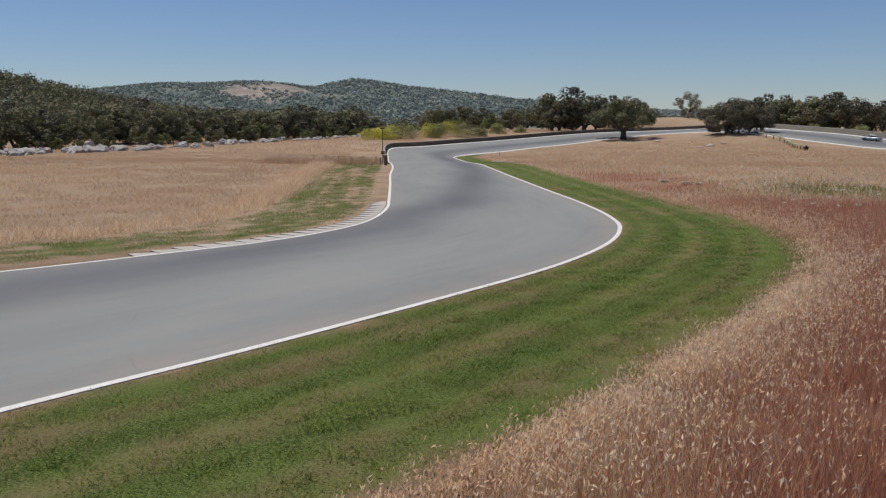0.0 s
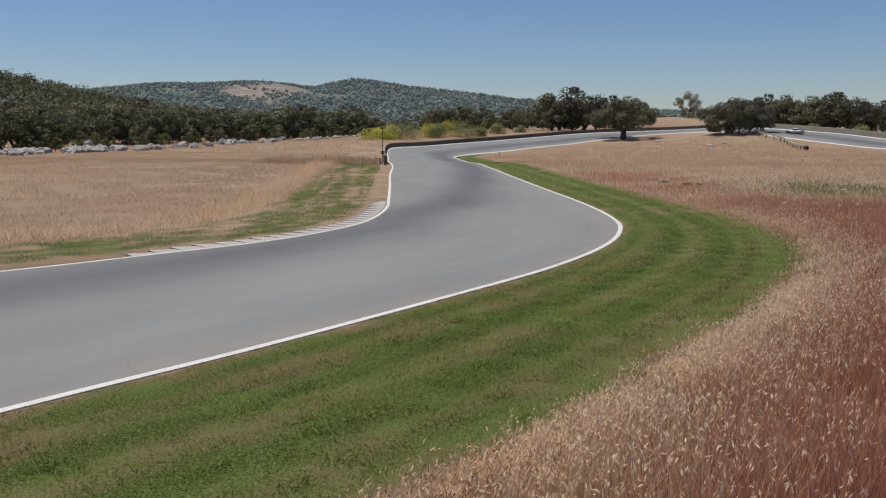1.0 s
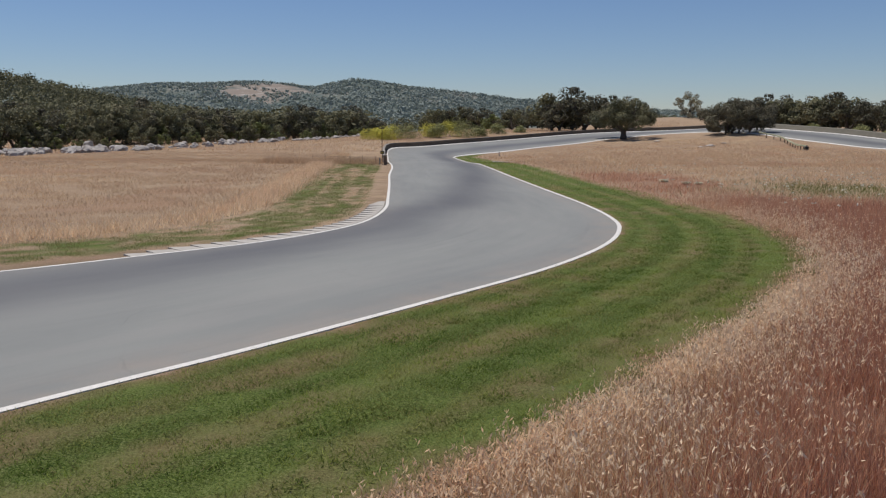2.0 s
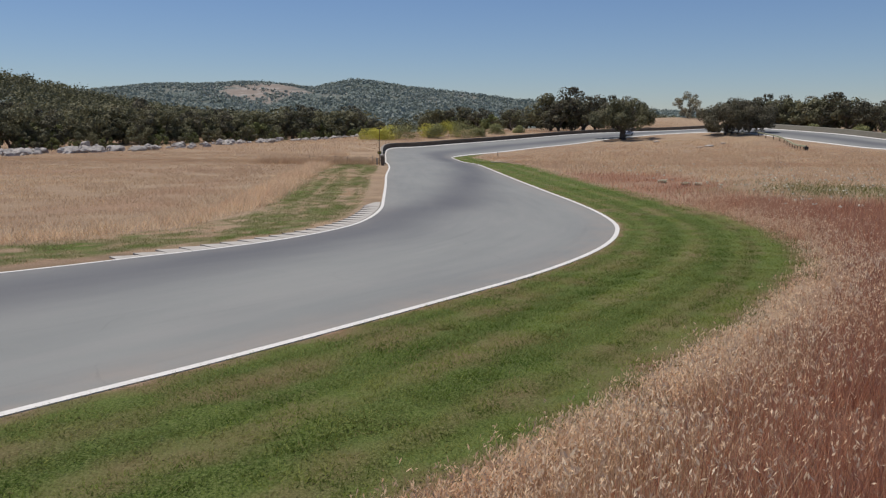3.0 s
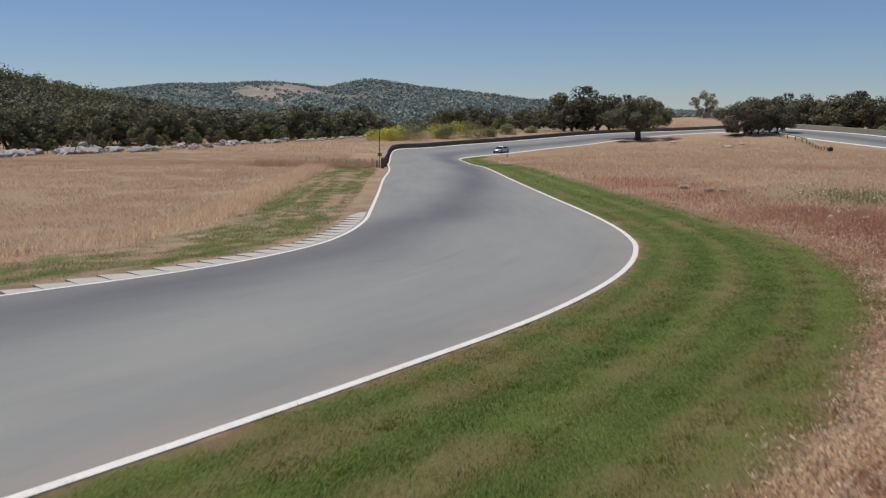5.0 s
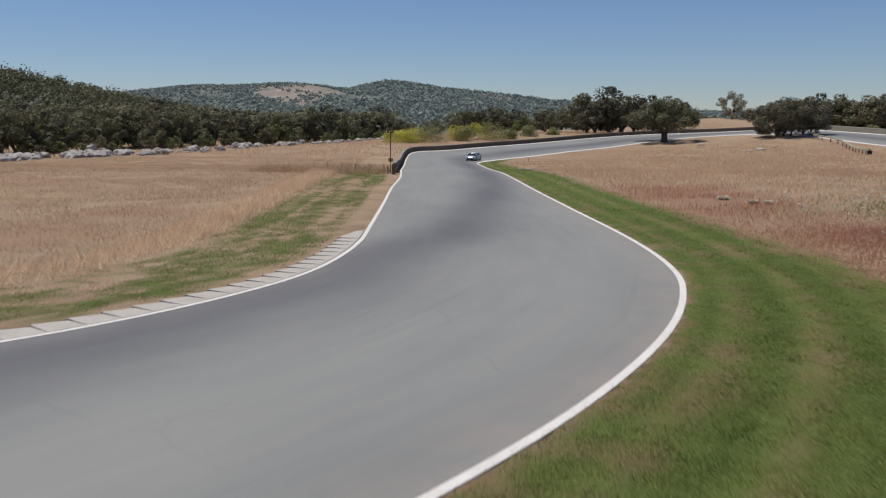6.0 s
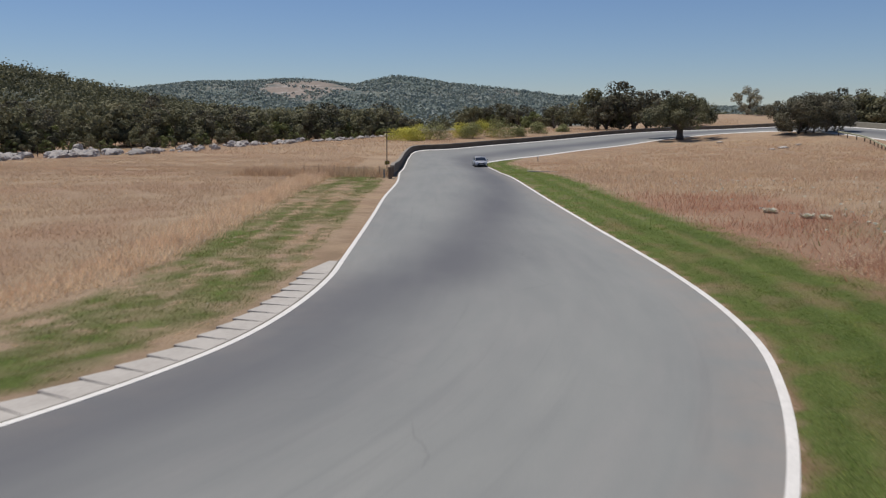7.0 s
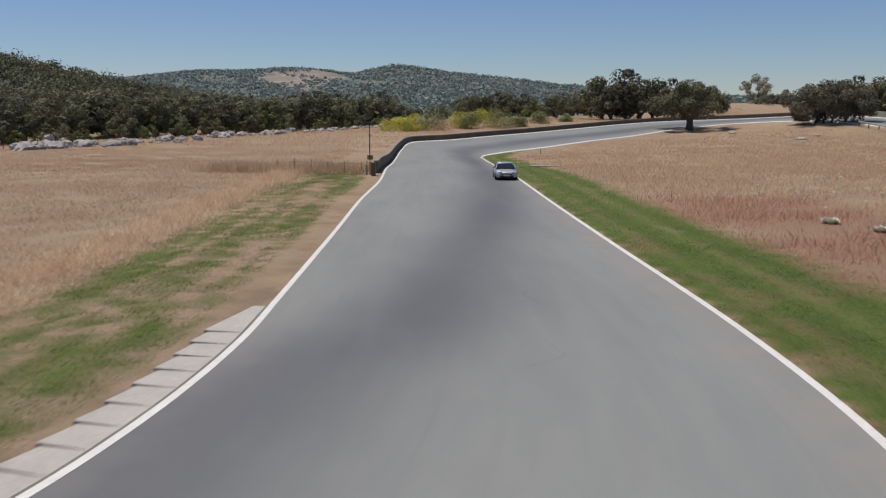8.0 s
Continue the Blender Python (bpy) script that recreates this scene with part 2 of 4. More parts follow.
def land(x, y):
    x, y = np.asarray(x, float), np.asarray(y, float)
    right = smooth(-80, -30, x)
    z = 0.5 * (1 - smooth(17, 42, y)) * (1 - smooth(150, 400, np.hypot(x, y)))
    z = z - 0.7 * smooth(92, 120, y) * (1 - smooth(150, 185, y))
    z = z + 2.2 * smooth(170, 250, y) * right
    z = z + 2.1 * smooth(172, 202, y) * (1 - smooth(215, 260, y)) * np.exp(-(((x - 44) / np.where(x < 44, 20.0, 36.0)) ** 2))
    z = z + 1.7 * smooth(250, 330, y) * smooth(-20, 30, x)
    z = z + 3.2 * np.exp(-(((x - 44) / 26) ** 2) - ((y - 330) / 45) ** 2)
    r, a = np.hypot(x + 2.7, y), np.degrees(np.arctan2(x + 2.7, y))
    z = z + 42 * np.exp(-(((x + 430) / 155) ** 2) - ((y - 430) / 210) ** 2) * smooth(150, 330, r)
    crest = np.interp(a, [k for k, _ in RIDGE], [v for _, v in RIDGE])
    z = z + crest * smooth(600, 1550, r) * (1 - 0.35 * smooth(1700, 3200, r)) + smooth(500, 900, r) * 5 * wave(x, y, 1) * (1 - smooth(1350, 1550, r))
    return z


LEFT = [(-42, -13), (-30.5, 5), (-22.91, 16.53), (-18.39, 22.41), (-16.12, 26.13), (-14.42, 29.15), (-13.11, 32.73), (-12.22, 36.97), (-12.1, 41),
        (-12.49, 45.47), (-13.37, 50.25), (-15.77, 62.45), (-18.21, 74.46), (-20.69, 88.06), (-24.6, 105), (-29, 126), (-32.6, 143), (-35.7, 160),
        (-35.2, 166.4), (-31, 170.4), (-24, 182.5), (-16.5, 195), (-8.5, 208), (0, 221), (11, 234), (25, 240), (39, 233), (50, 217), (58.5, 205),
        (67, 194), (82, 174), (120, 120)]
RIGHT = [(-36, -27), (-23, -7.5), (-14.05, 6.08), (-10.83, 11.22), (-8.45, 14.85), (-5.59, 19.74), (-2.99, 24.99), (-1.06, 30.76), (-0.03, 36.33),
        (0.09, 41.48), (-1.08, 48.89), (-3.85, 60.88), (-6.71, 73.43), (-10.01, 88.47), (-13.2, 103), (-15.6, 115.5), (-17.8, 124.5), (-19, 130.5),
        (-18.5, 136), (-15.8, 147), (-11.6, 159), (-6.2, 171), (0, 182), (6.4, 196), (12.5, 206), (22, 213), (32, 209), (42, 197), (49.5, 187.5),
        (57.3, 179), (71, 159), (110, 105)]


def spline(pts, per=8):
    """A Catmull-Rom curve through pts, per steps to a span."""
    p = np.array(pts, float)
    p = np.vstack([2 * p[0] - p[1], p, 2 * p[-1] - p[-2]])
    out = []
    for i in range(1, len(p) - 2):
        a, b, c, d = p[i - 1 : i + 3]
        for t in np.arange(per) / per:
            out.append(0.5 * (2 * b + (c - a) * t + (2 * a - 5 * b + 4 * c - d) * t * t + (3 * b - a - 3 * c + d) * t ** 3))
    out.append(p[-2])
    return np.array(out)


CL, CR = spline(LEFT), spline(RIGHT)


def normals(c):
    """The way to the left of a curve at each of its points."""
    d = np.gradient(c, axis=0)
    d /= np.linalg.norm(d, axis=1)[:, None]
    return np.stack([-d[:, 1], d[:, 0]], 1)


NL, NR = normals(CL), normals(CR)
CL, CR = CL - 0.12 * NL, CR - 0.2 * NR


def beside(curve, norm, x, y):
    """How far points lie to the left of a curve, and the number of its nearest point."""
    x, y = np.ravel(x), np.ravel(y)
    best, at = np.full(len(x), 1e9), np.zeros(len(x), int)
    for i, (cx, cy) in enumerate(curve):
        d = (x - cx) ** 2 + (y - cy) ** 2
        k = d < best
        best[k], at[k] = d[k], i
    off = ((x - curve[at, 0]) * norm[at, 0] + (y - curve[at, 1]) * norm[at, 1])
    return np.sign(off) * np.sqrt(best), at


def verge(i):
    """The width of the mown verge at the curve's points."""
    return np.interp(i, [0, 24, 44, 60, 72, 86, 104, 122, 140, 150, 160], [6.4, 6.7, 6.9, 7.0, 6.5, 5.9, 5.6, 4.6, 3.6, 1.8, 1.6])


def mow(off, i):
    """Mowing stripes that run along a curve, off metres from it."""
    return 0.45 * np.sin(off * 2.5 + 0.25 * np.sin(i * 0.11)) + 0.45 * np.sin(off * 4.3 + 1 + 0.3 * np.sin(i * 0.09 + 2)) + 0.4 * np.sin(off * 6.9 + 0.4 * np.sin(i * 0.13)) + 0.12 * np.sin(i * 0.37 + off)


def patchy(x, y, size, seed):
    """Smooth random patches of about that size in metres, from 0 to 1."""
    table = np.random.default_rng(seed).uniform(0, 1, (64, 64))
    u, v = np.asarray(x) / size + 200.0, np.asarray(y) / size + 200.0
    i, j = np.floor(u).astype(int), np.floor(v).astype(int)
    fu, fv = u - i, v - j
    fu, fv = fu * fu * (3 - 2 * fu), fv * fv * (3 - 2 * fv)
    i, j, i1, j1 = i % 64, j % 64, (i + 1) % 64, (j + 1) % 64
    return (table[i, j] * (1 - fu) + table[i1, j] * fu) * (1 - fv) + (table[i, j1] * (1 - fu) + table[i1, j1] * fu) * fv


def ruddiness(x, y, over):
    """How reddish-brown the meadow is; over: metres beyond the mown verge."""
    near = (1 - smooth(6, 13, over)) * (1 - smooth(68, 96, y))
    return np.clip(0.85 * near + 0.55 * (1 - smooth(34, 50, y)) + 0.9 * (patchy(x, y * 2.2, 9, 5) - 0.55) - 0.5 * oliveness(x, y), 0, 1)


def oliveness(x, y):
    """Greener drifts with white flowers in the open meadow."""
    return np.clip(np.exp(-(((x - 19) / 11) ** 2) - ((y - 61) / 9) ** 2) * (0.5 + 0.9 * patchy(x, y, 4, 8)), 0, 1)


def shoulder(x, y, d, i):
    """The green left on the mown shoulder beyond the kerb, in streaks along the track and loose patches."""
    streak = 0.55 * np.exp(-(((d - 5.2) / 0.9) ** 2)) + 0.45 * np.exp(-(((d - 2.6) / 0.8) ** 2)) + 0.25 * np.exp(-(((d - 3.9) / 0.5) ** 2))
    patch = 0.3 * patchy(d * 1.3, i * 0.3, 1.5, 21) + 0.35 * patchy(d * 2.6, i * 0.25, 1.0, 23) + 0.35 * patchy(x, y, 0.6, 22)
    inside = smooth(0.9, 1.6, d) * (1 - smooth(6.0, 7.4, d))
    return np.clip(inside * (0.5 + 0.6 * streak) * (patch * 2.4 - 0.5), 0, 0.75)


# ---- building helpers ----
def shaped(name, verts, faces, material, parent=None, label="", smooth_faces=False):
    me = bpy.data.meshes.new(name)
    me.from_pydata([tuple(map(float, v)) for v in verts], [], faces)
    me.materials.append(material)
    if smooth_faces:
        me.shade_smooth()
    ob = new(name, me)
    ob.parent = parent
    return tagged(ob, label)


def part(name, bm, material, parent=None, label=""):
    me = bpy.data.meshes.new(name)
    bm.to_mesh(me)
    bm.free()
    me.materials.append(material)
    ob = new(name, me)
    ob.parent = parent
    return tagged(ob, label)


def sheet(name, verts, faces, material):
    """A big mesh from arrays: faces all of one size."""
    verts, faces = np.asarray(verts, np.float32), np.asarray(faces, np.int32)
    n = faces.shape[1]
    me = bpy.data.meshes.new(name)
    me.vertices.add(len(verts))
    me.vertices.foreach_set("co", verts.ravel())
    me.loops.add(faces.size)
    me.loops.foreach_set("vertex_index", faces.ravel())
    me.polygons.add(len(faces))
    me.polygons.foreach_set("loop_start", np.arange(len(faces), dtype=np.int32) * n)
    me.update(calc_edges=True)
    me.materials.append(material)
    return new(name, me)


def told(ob, name, values):
    a = ob.data.attributes.new(name, "FLOAT", "POINT")
    a.data.foreach_set("value", np.asarray(values, np.float32))


def box(bm, size, at=(0, 0, 0), turn=None, bevel=0.0):
    m = Matrix.Translation(at) @ (turn or Matrix()) @ Matrix.Diagonal((*size, 1))
    made = bmesh.ops.create_cube(bm, size=1, matrix=m)["verts"]
    if bevel:
        edges = list({e for v in made for e in v.link_edges})
        bmesh.ops.bevel(bm, geom=edges, offset=bevel, segments=2, affect="EDGES", profile=0.5)


def tube(bm, path, radii, sides=8):
    """A tapered tube along a path, closed at both ends."""
    rings = []
    for i, p in enumerate(path):
        p = Vector(p)
        d = (Vector(path[min(i + 1, len(path) - 1)]) - Vector(path[max(i - 1, 0)])).normalized()
        q = d.to_track_quat("Z", "Y")
        rings.append([bm.verts.new(p + q @ Vector((math.cos(k * math.tau / sides) * radii[i], math.sin(k * math.tau / sides) * radii[i], 0))) for k in range(sides)])
    for a, b in zip(rings, rings[1:]):
        for k in range(sides):
            bm.faces.new((a[k], a[(k + 1) % sides], b[(k + 1) % sides], b[k]))
    bm.faces.new(rings[0][::-1])
    bm.faces.new(rings[-1])


# ---- ground ----
def graded(marks):
    """Grid lines: (from, to, step) runs."""
    out = []
    for a, b, s in marks:
        out += list(np.linspace(a, b, max(1, int(round((b - a) / s))), endpoint=False))
    return np.array(out + [marks[-1][1]])


def build_ground():
    gx = graded([(-3600, -1200, 120), (-1200, -400, 32), (-400, -100, 10), (-100, -30, 2), (-30, 22, 0.36), (22, 90, 2), (90, 400, 12), (400, 1200, 40), (1200, 3600, 120)])
    gy = graded([(-1800, -200, 160), (-200, -20, 12), (-20, 5, 2), (5, 70, 0.4), (70, 140, 1.2), (140, 260, 2), (260, 500, 8), (500, 1700, 24), (1700, 3600, 120)])
    x, y = [a.ravel() for a in np.meshgrid(gx, gy)]
    z = land(x, y)
    rng = np.random.default_rng(3)
    near = (np.abs(x) < 120) & (y > -20) & (y < 260)
    dl, al = beside(CL, NL, x[near], y[near])
    dr, ar = beside(CR, NR, x[near], y[near])
    on_road = (dl < -0.3) & (dr > 0.3)
    z[near] += np.where(on_road, -0.035, 0.0) + np.where((dl > 1.5) | (dr < -1.5), rng.normal(0, 0.012, near.sum()), 0)
    z[near] -= np.where((dr < 0) & (ar > 140), 0.16 * smooth(0.3, 3.0, -dr) * (1 - smooth(10, 25, -dr)), 0)
    green, worn, nap = np.zeros(len(x)), np.zeros(len(x)), np.zeros(len(x))
    nap[near] = smooth(-0.4, 0.6, np.where(dr < 0, mow(-dr, ar), mow(dl, al)))
    wide = verge(ar)
    out = -dr
    stripes = 0.84 + 0.16 * np.sin(out * 3.4)
    g = np.where((out > 0) & (ar < 152), (1 - smooth(wide - 1.5, wide + 0.5, out + 0.7 * (patchy(x[near], y[near], 1.1, 31) - 0.5))) * stripes, 0)
    g *= np.interp(ar, [0, 30, 55, 75, 200], [0.85, 0.88, 0.95, 1, 1])
    g *= 0.5 + 0.5 * smooth(0.0, 0.9, out + 0.9 * (patchy(x[near], y[near], 0.9, 32) - 0.5))
    g *= 1 - 0.22 * smooth(0.62, 0.85, patchy(x[near], y[near], 2.2, 33))
    left = np.where((dl > 0) & (al < 118), shoulder(x[near], y[near], dl, al), 0)
    green[near] = np.maximum(g, left)
    w = np.where((dl > 0) & (al < 112), 0.75 * (1 - smooth(0.5, 1.7, dl + 1.4 * (patchy(x[near], y[near], 1.3, 34) - 0.4))), 0)
    w *= np.interp(al, [72, 84, 112], [1, 0.55, 0.4])
    w = np.maximum(w, np.where(out > 0, (1 - smooth(0.05, 0.55, out)) * 0.55, 0))
    worn[near] = w
    ruddy, olive = np.zeros(len(x)), np.zeros(len(x))
    ruddy[near] = np.where(dr < 0, ruddiness(x[near], y[near], out - wide), 0.45 * smooth(0.4, 0.8, patchy(x[near], y[near] * 1.8, 13, 6)) * smooth(8, 14, dl))
    olive[near] = np.where(dr < 0, oliveness(x[near], y[near]), 0)
    r, bear = np.hypot(x + 2.7, y), np.degrees(np.arctan2(x + 2.7, y))
    bare = 0.75 * np.exp(-(((bear + 20.5) / 4.2) ** 2) - ((r - 1180) / 190) ** 2)
    for b0, r0, wb, wr, k in ((-14.2, 1480, 1.8, 70, 0.6), (-15.8, 1200, 1.6, 120, 0.5), (-6.6, 1330, 1.8, 110, 0.55), (-9.5, 1200, 2.0, 90, 0.35)):
        bare = np.maximum(bare, k * np.exp(-(((bear - b0) / wb) ** 2) - ((r - r0) / wr) ** 2))
    nx, ny = len(gx), len(gy)
    i, j = [a.ravel() for a in np.meshgrid(np.arange(nx - 1), np.arange(ny - 1))]
    k = j * nx + i
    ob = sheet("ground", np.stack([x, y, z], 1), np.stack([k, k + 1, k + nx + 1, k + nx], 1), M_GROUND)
    ob.data.shade_smooth()
    told(ob, "green", green)
    told(ob, "worn", worn)
    told(ob, "nap", nap)
    told(ob, "ruddy", ruddy)
    told(ob, "olive", olive)
    told(ob, "bare", bare)
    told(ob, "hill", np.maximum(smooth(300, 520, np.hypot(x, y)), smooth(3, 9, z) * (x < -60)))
    tagged(ob, "dry brown meadow with a mown green verge and scrubby hills", "ground", kind="structure")


def build_road():
    n, m = len(CL), 15
    u = np.linspace(0, 1, m)
    p = CL[:, None] * (1 - u)[None, :, None] + CR[:, None] * u[None, :, None]
    x, y = p[..., 0].ravel(), p[..., 1].ravel()
    z = land(x, y) + 0.014
    i, j = [a.ravel() for a in np.meshgrid(np.arange(m - 1), np.arange(n - 1))]
    k = j * m + i
    ob = sheet("road", np.stack([x, y, z], 1), np.stack([k, k + m, k + m + 1, k + 1], 1), M_ASPHALT)
    ob.data.shade_smooth()
    s = np.repeat(np.arange(n), m)
    uu = np.tile(u, n)
    centre = np.interp(s, [0, 24, 48, 64, 72, 83, 90, 101, 112, 136, 150, 256], [0.5, 0.22, 0.08, 0.10, 0.20, 0.42, 0.58, 0.78, 0.86, 0.82, 0.6, 0.5])
    width = np.interp(s, [0, 48, 64, 90, 112, 136, 256], [0.32, 0.3, 0.27, 0.24, 0.22, 0.26, 0.27])
    told(ob, "rubber", np.exp(-(((uu - centre) / width) ** 2)) * 0.95)
    run = np.r_[0, np.cumsum(np.linalg.norm(np.diff((CL + CR) / 2, axis=0), axis=1))]
    told(ob, "along", np.repeat(run, m))
    told(ob, "across", uu * 12.0)
    told(ob, "edge", np.clip(1 - np.minimum(uu, 1 - uu) / 0.14, 0, 1) * np.where(uu < 0.5, 0.25, 0.75))
    tagged(ob, "worn grey asphalt race track with a darker racing line", "road", kind="structure")


def strip(name, curve, norm, a, b, lift, first, last, material, label, category):
    """A flat band along a curve, from a to b metres to its left, with a thin edge."""
    c, nn = curve[first:last], norm[first:last]
    rows = []
    for off, dz in ((a, -0.03), (a, lift), (b, lift), (b, -0.03)):
        q = c + nn * off
        rows.append(np.stack([q[:, 0], q[:, 1], land(q[:, 0], q[:, 1]) + dz], 1))
    v = np.stack(rows, 1).reshape(-1, 3)
    f = [(4 * i + k, 4 * i + k + 1, 4 * i + k + 5, 4 * i + k + 4) for i in range(len(c) - 1) for k in range(3)]
    return tagged(shaped(name, v, [tuple(reversed(q)) if a < b else q for q in f], material), label, category, kind="structure")


def ribbon(name, curve, norm, profile, first, last, label):
    """A kerb of one profile, (metres to the left, height) pairs, along a curve."""
    c, nn, m = curve[first:last], norm[first:last], len(profile)
    v = []
    for i in range(len(c)):
        grow = min(1.0, i / 10)
        for off, dz in profile:
            q = c[i] + nn[i] * off * (0.25 + 0.75 * grow)
            v.append((q[0], q[1], float(land(q[0], q[1])) + 0.04 + dz * (0.1 + 0.9 * grow)))
    f = [(m * i + k, m * i + k + 1, m * i + m + k + 1, m * i + m + k) for i in range(len(c) - 1) for k in range(m - 1)]
    tagged(shaped(name, v, f, M_LINE), label, "kerb", kind="structure")


def build_lines():
    strip("road_line_left", CL, NL, -0.18, 0.0, 0.021, 0, 133, M_LINE, "continuous white painted line on the track edge", "road line")
    strip("road_line_right", CR, NR, 0.0, 0.19, 0.021, 0, 137, M_LINE, "continuous white painted line on the track edge", "road line")
    ribbon("painted_kerb_outer", CL, NL, ((-0.45, 0.0), (-0.42, 0.03), (0.1, 0.12), (0.16, 0.11), (0.16, -0.05)), 132, len(CL), "sloping white painted kerb at the foot of the wall")
    ribbon("painted_kerb_inner", CR, NR, ((-0.42, -0.2), (-0.4, -0.02), (0.0, 0.08), (0.25, 0.04), (0.25, -0.05)), 134, len(CR), "sloping white painted kerb along the inner edge")
    strip("gutter", CL, NL, 0.0, 0.07, 0.012, 30, 80, M_BANK, "narrow dark joint beside the kerb", "gutter")


build_ground()
build_road()
build_lines()


def build_wall():
    c, nn = CL[107:215], NL[107:215]
    z = land(c[:, 0], c[:, 1])
    h = np.full(len(c), 1.05)
    for name, section, mat, parent in (("wall_track", [(0.42, -0.3), (0.38, 0.93), (0.68, 0.93), (0.68, -0.3)], M_WALL, None),
                                       ("coping", [(0.34, 0.932), (0.34, 1.05), (0.73, 1.05), (0.73, 0.932)], M_COPING, "wall")):
        v = []
        for i in range(len(c)):
            for off, dz in section:
                q = c[i] + nn[i] * off
                v.append((q[0], q[1], z[i] + dz))
        f = [(4 * i + k, 4 * i + (k + 1) % 4, 4 * i + 4 + (k + 1) % 4, 4 * i + 4 + k) for i in range(len(c) - 1) for k in range(4)]
        f += [(3, 2, 1, 0), tuple(range(len(v) - 4, len(v)))]
        ob = shaped(name, v, f, mat, wall if parent else None)
        if not parent:
            wall = tagged(ob, "low dark stained concrete wall along the track", "wall", kind="structure")


build_wall()


def build_far_bank():
    """The lower, paler wall where the track runs away over the crest."""
    c, nn = CL[215:], NL[215:]
    z = land(c[:, 0], c[:, 1])
    v = [(c[i, 0] + nn[i, 0] * off, c[i, 1] + nn[i, 1] * off, z[i] + dz) for i in range(len(c)) for off, dz in ((1.6, -0.3), (2.3, 1.15), (2.9, 1.25), (3.4, -0.3))]
    f = [(4 * i + k, 4 * i + (k + 1) % 4, 4 * i + 4 + (k + 1) % 4, 4 * i + 4 + k) for i in range(len(c) - 1) for k in range(4)]
    f += [(3, 2, 1, 0), tuple(range(len(v) - 4, len(v)))]
    tagged(shaped("wall_bank", v, f, M_BANK), "sloping grey-brown concrete bank behind the far track", "wall", kind="structure")


build_far_bank()


# ---- trees ----
def leaf_cards(rng, centres, radii, per, size, flat=0.8, ruffle=0.3):
    """Small bent leaf sprays round each centre: triangles and quads with gaps between them."""
    n = len(centres) * per
    c = np.repeat(centres, per, 0)
    r = np.repeat(radii, per)[:, None]
    d = rng.normal(size=(n, 3))
    d /= np.linalg.norm(d, axis=1)[:, None]
    p = c + d * r * rng.uniform(0.72, 1.08, (n, 1)) * np.array([1, 1, flat])
    nrm = d + rng.normal(0, ruffle, (n, 3)) + np.array([0, 0, 0.2])
    nrm /= np.linalg.norm(nrm, axis=1)[:, None]
    t = np.cross(nrm, rng.normal(size=(n, 3)))
    t /= np.linalg.norm(t, axis=1)[:, None] + 1e-9
    b = np.cross(nrm, t)
    s = size * rng.uniform(0.6, 1.35, (n, 1))
    v = np.stack([p - t * s * 0.5, p + b * s * 0.38 + nrm * s * 0.1, p + t * s * 0.6, p - b * s * 0.34 - nrm * s * 0.08], 1).reshape(-1, 3)
    return v, np.arange(n * 4).reshape(-1, 4)


def crown_lobes(rng, n, spread, low, high, droop=0.0):
    """Centres and sizes of the boughs that make an uneven crown."""
    out = []
    while len(out) < n:
        d = rng.normal(size=3)
        d /= np.linalg.norm(d)
        k = rng.uniform(0.55, 1.0)
        a = math.atan2(d[1], d[0])
        w = 1 + 0.16 * math.sin(3 * a + 1.7 * spread) + 0.1 * math.sin(5 * a)
        x, y = d[0] * k * spread * w, d[1] * k * spread * w
        z = (low + high) / 2 + d[2] * k * (high - low) / 2
        q = math.hypot(x, y) / spread
        z -= droop * max(0, q - 0.5) * (z - low) * 0.7
        if d[2] < -0.55 and q < 0.45:
            continue
        out.append((x, y, z))
    return np.array(out), rng.uniform(0.14, 0.23, n) * (spread + (high - low) / 2) * 0.62 + 0.15


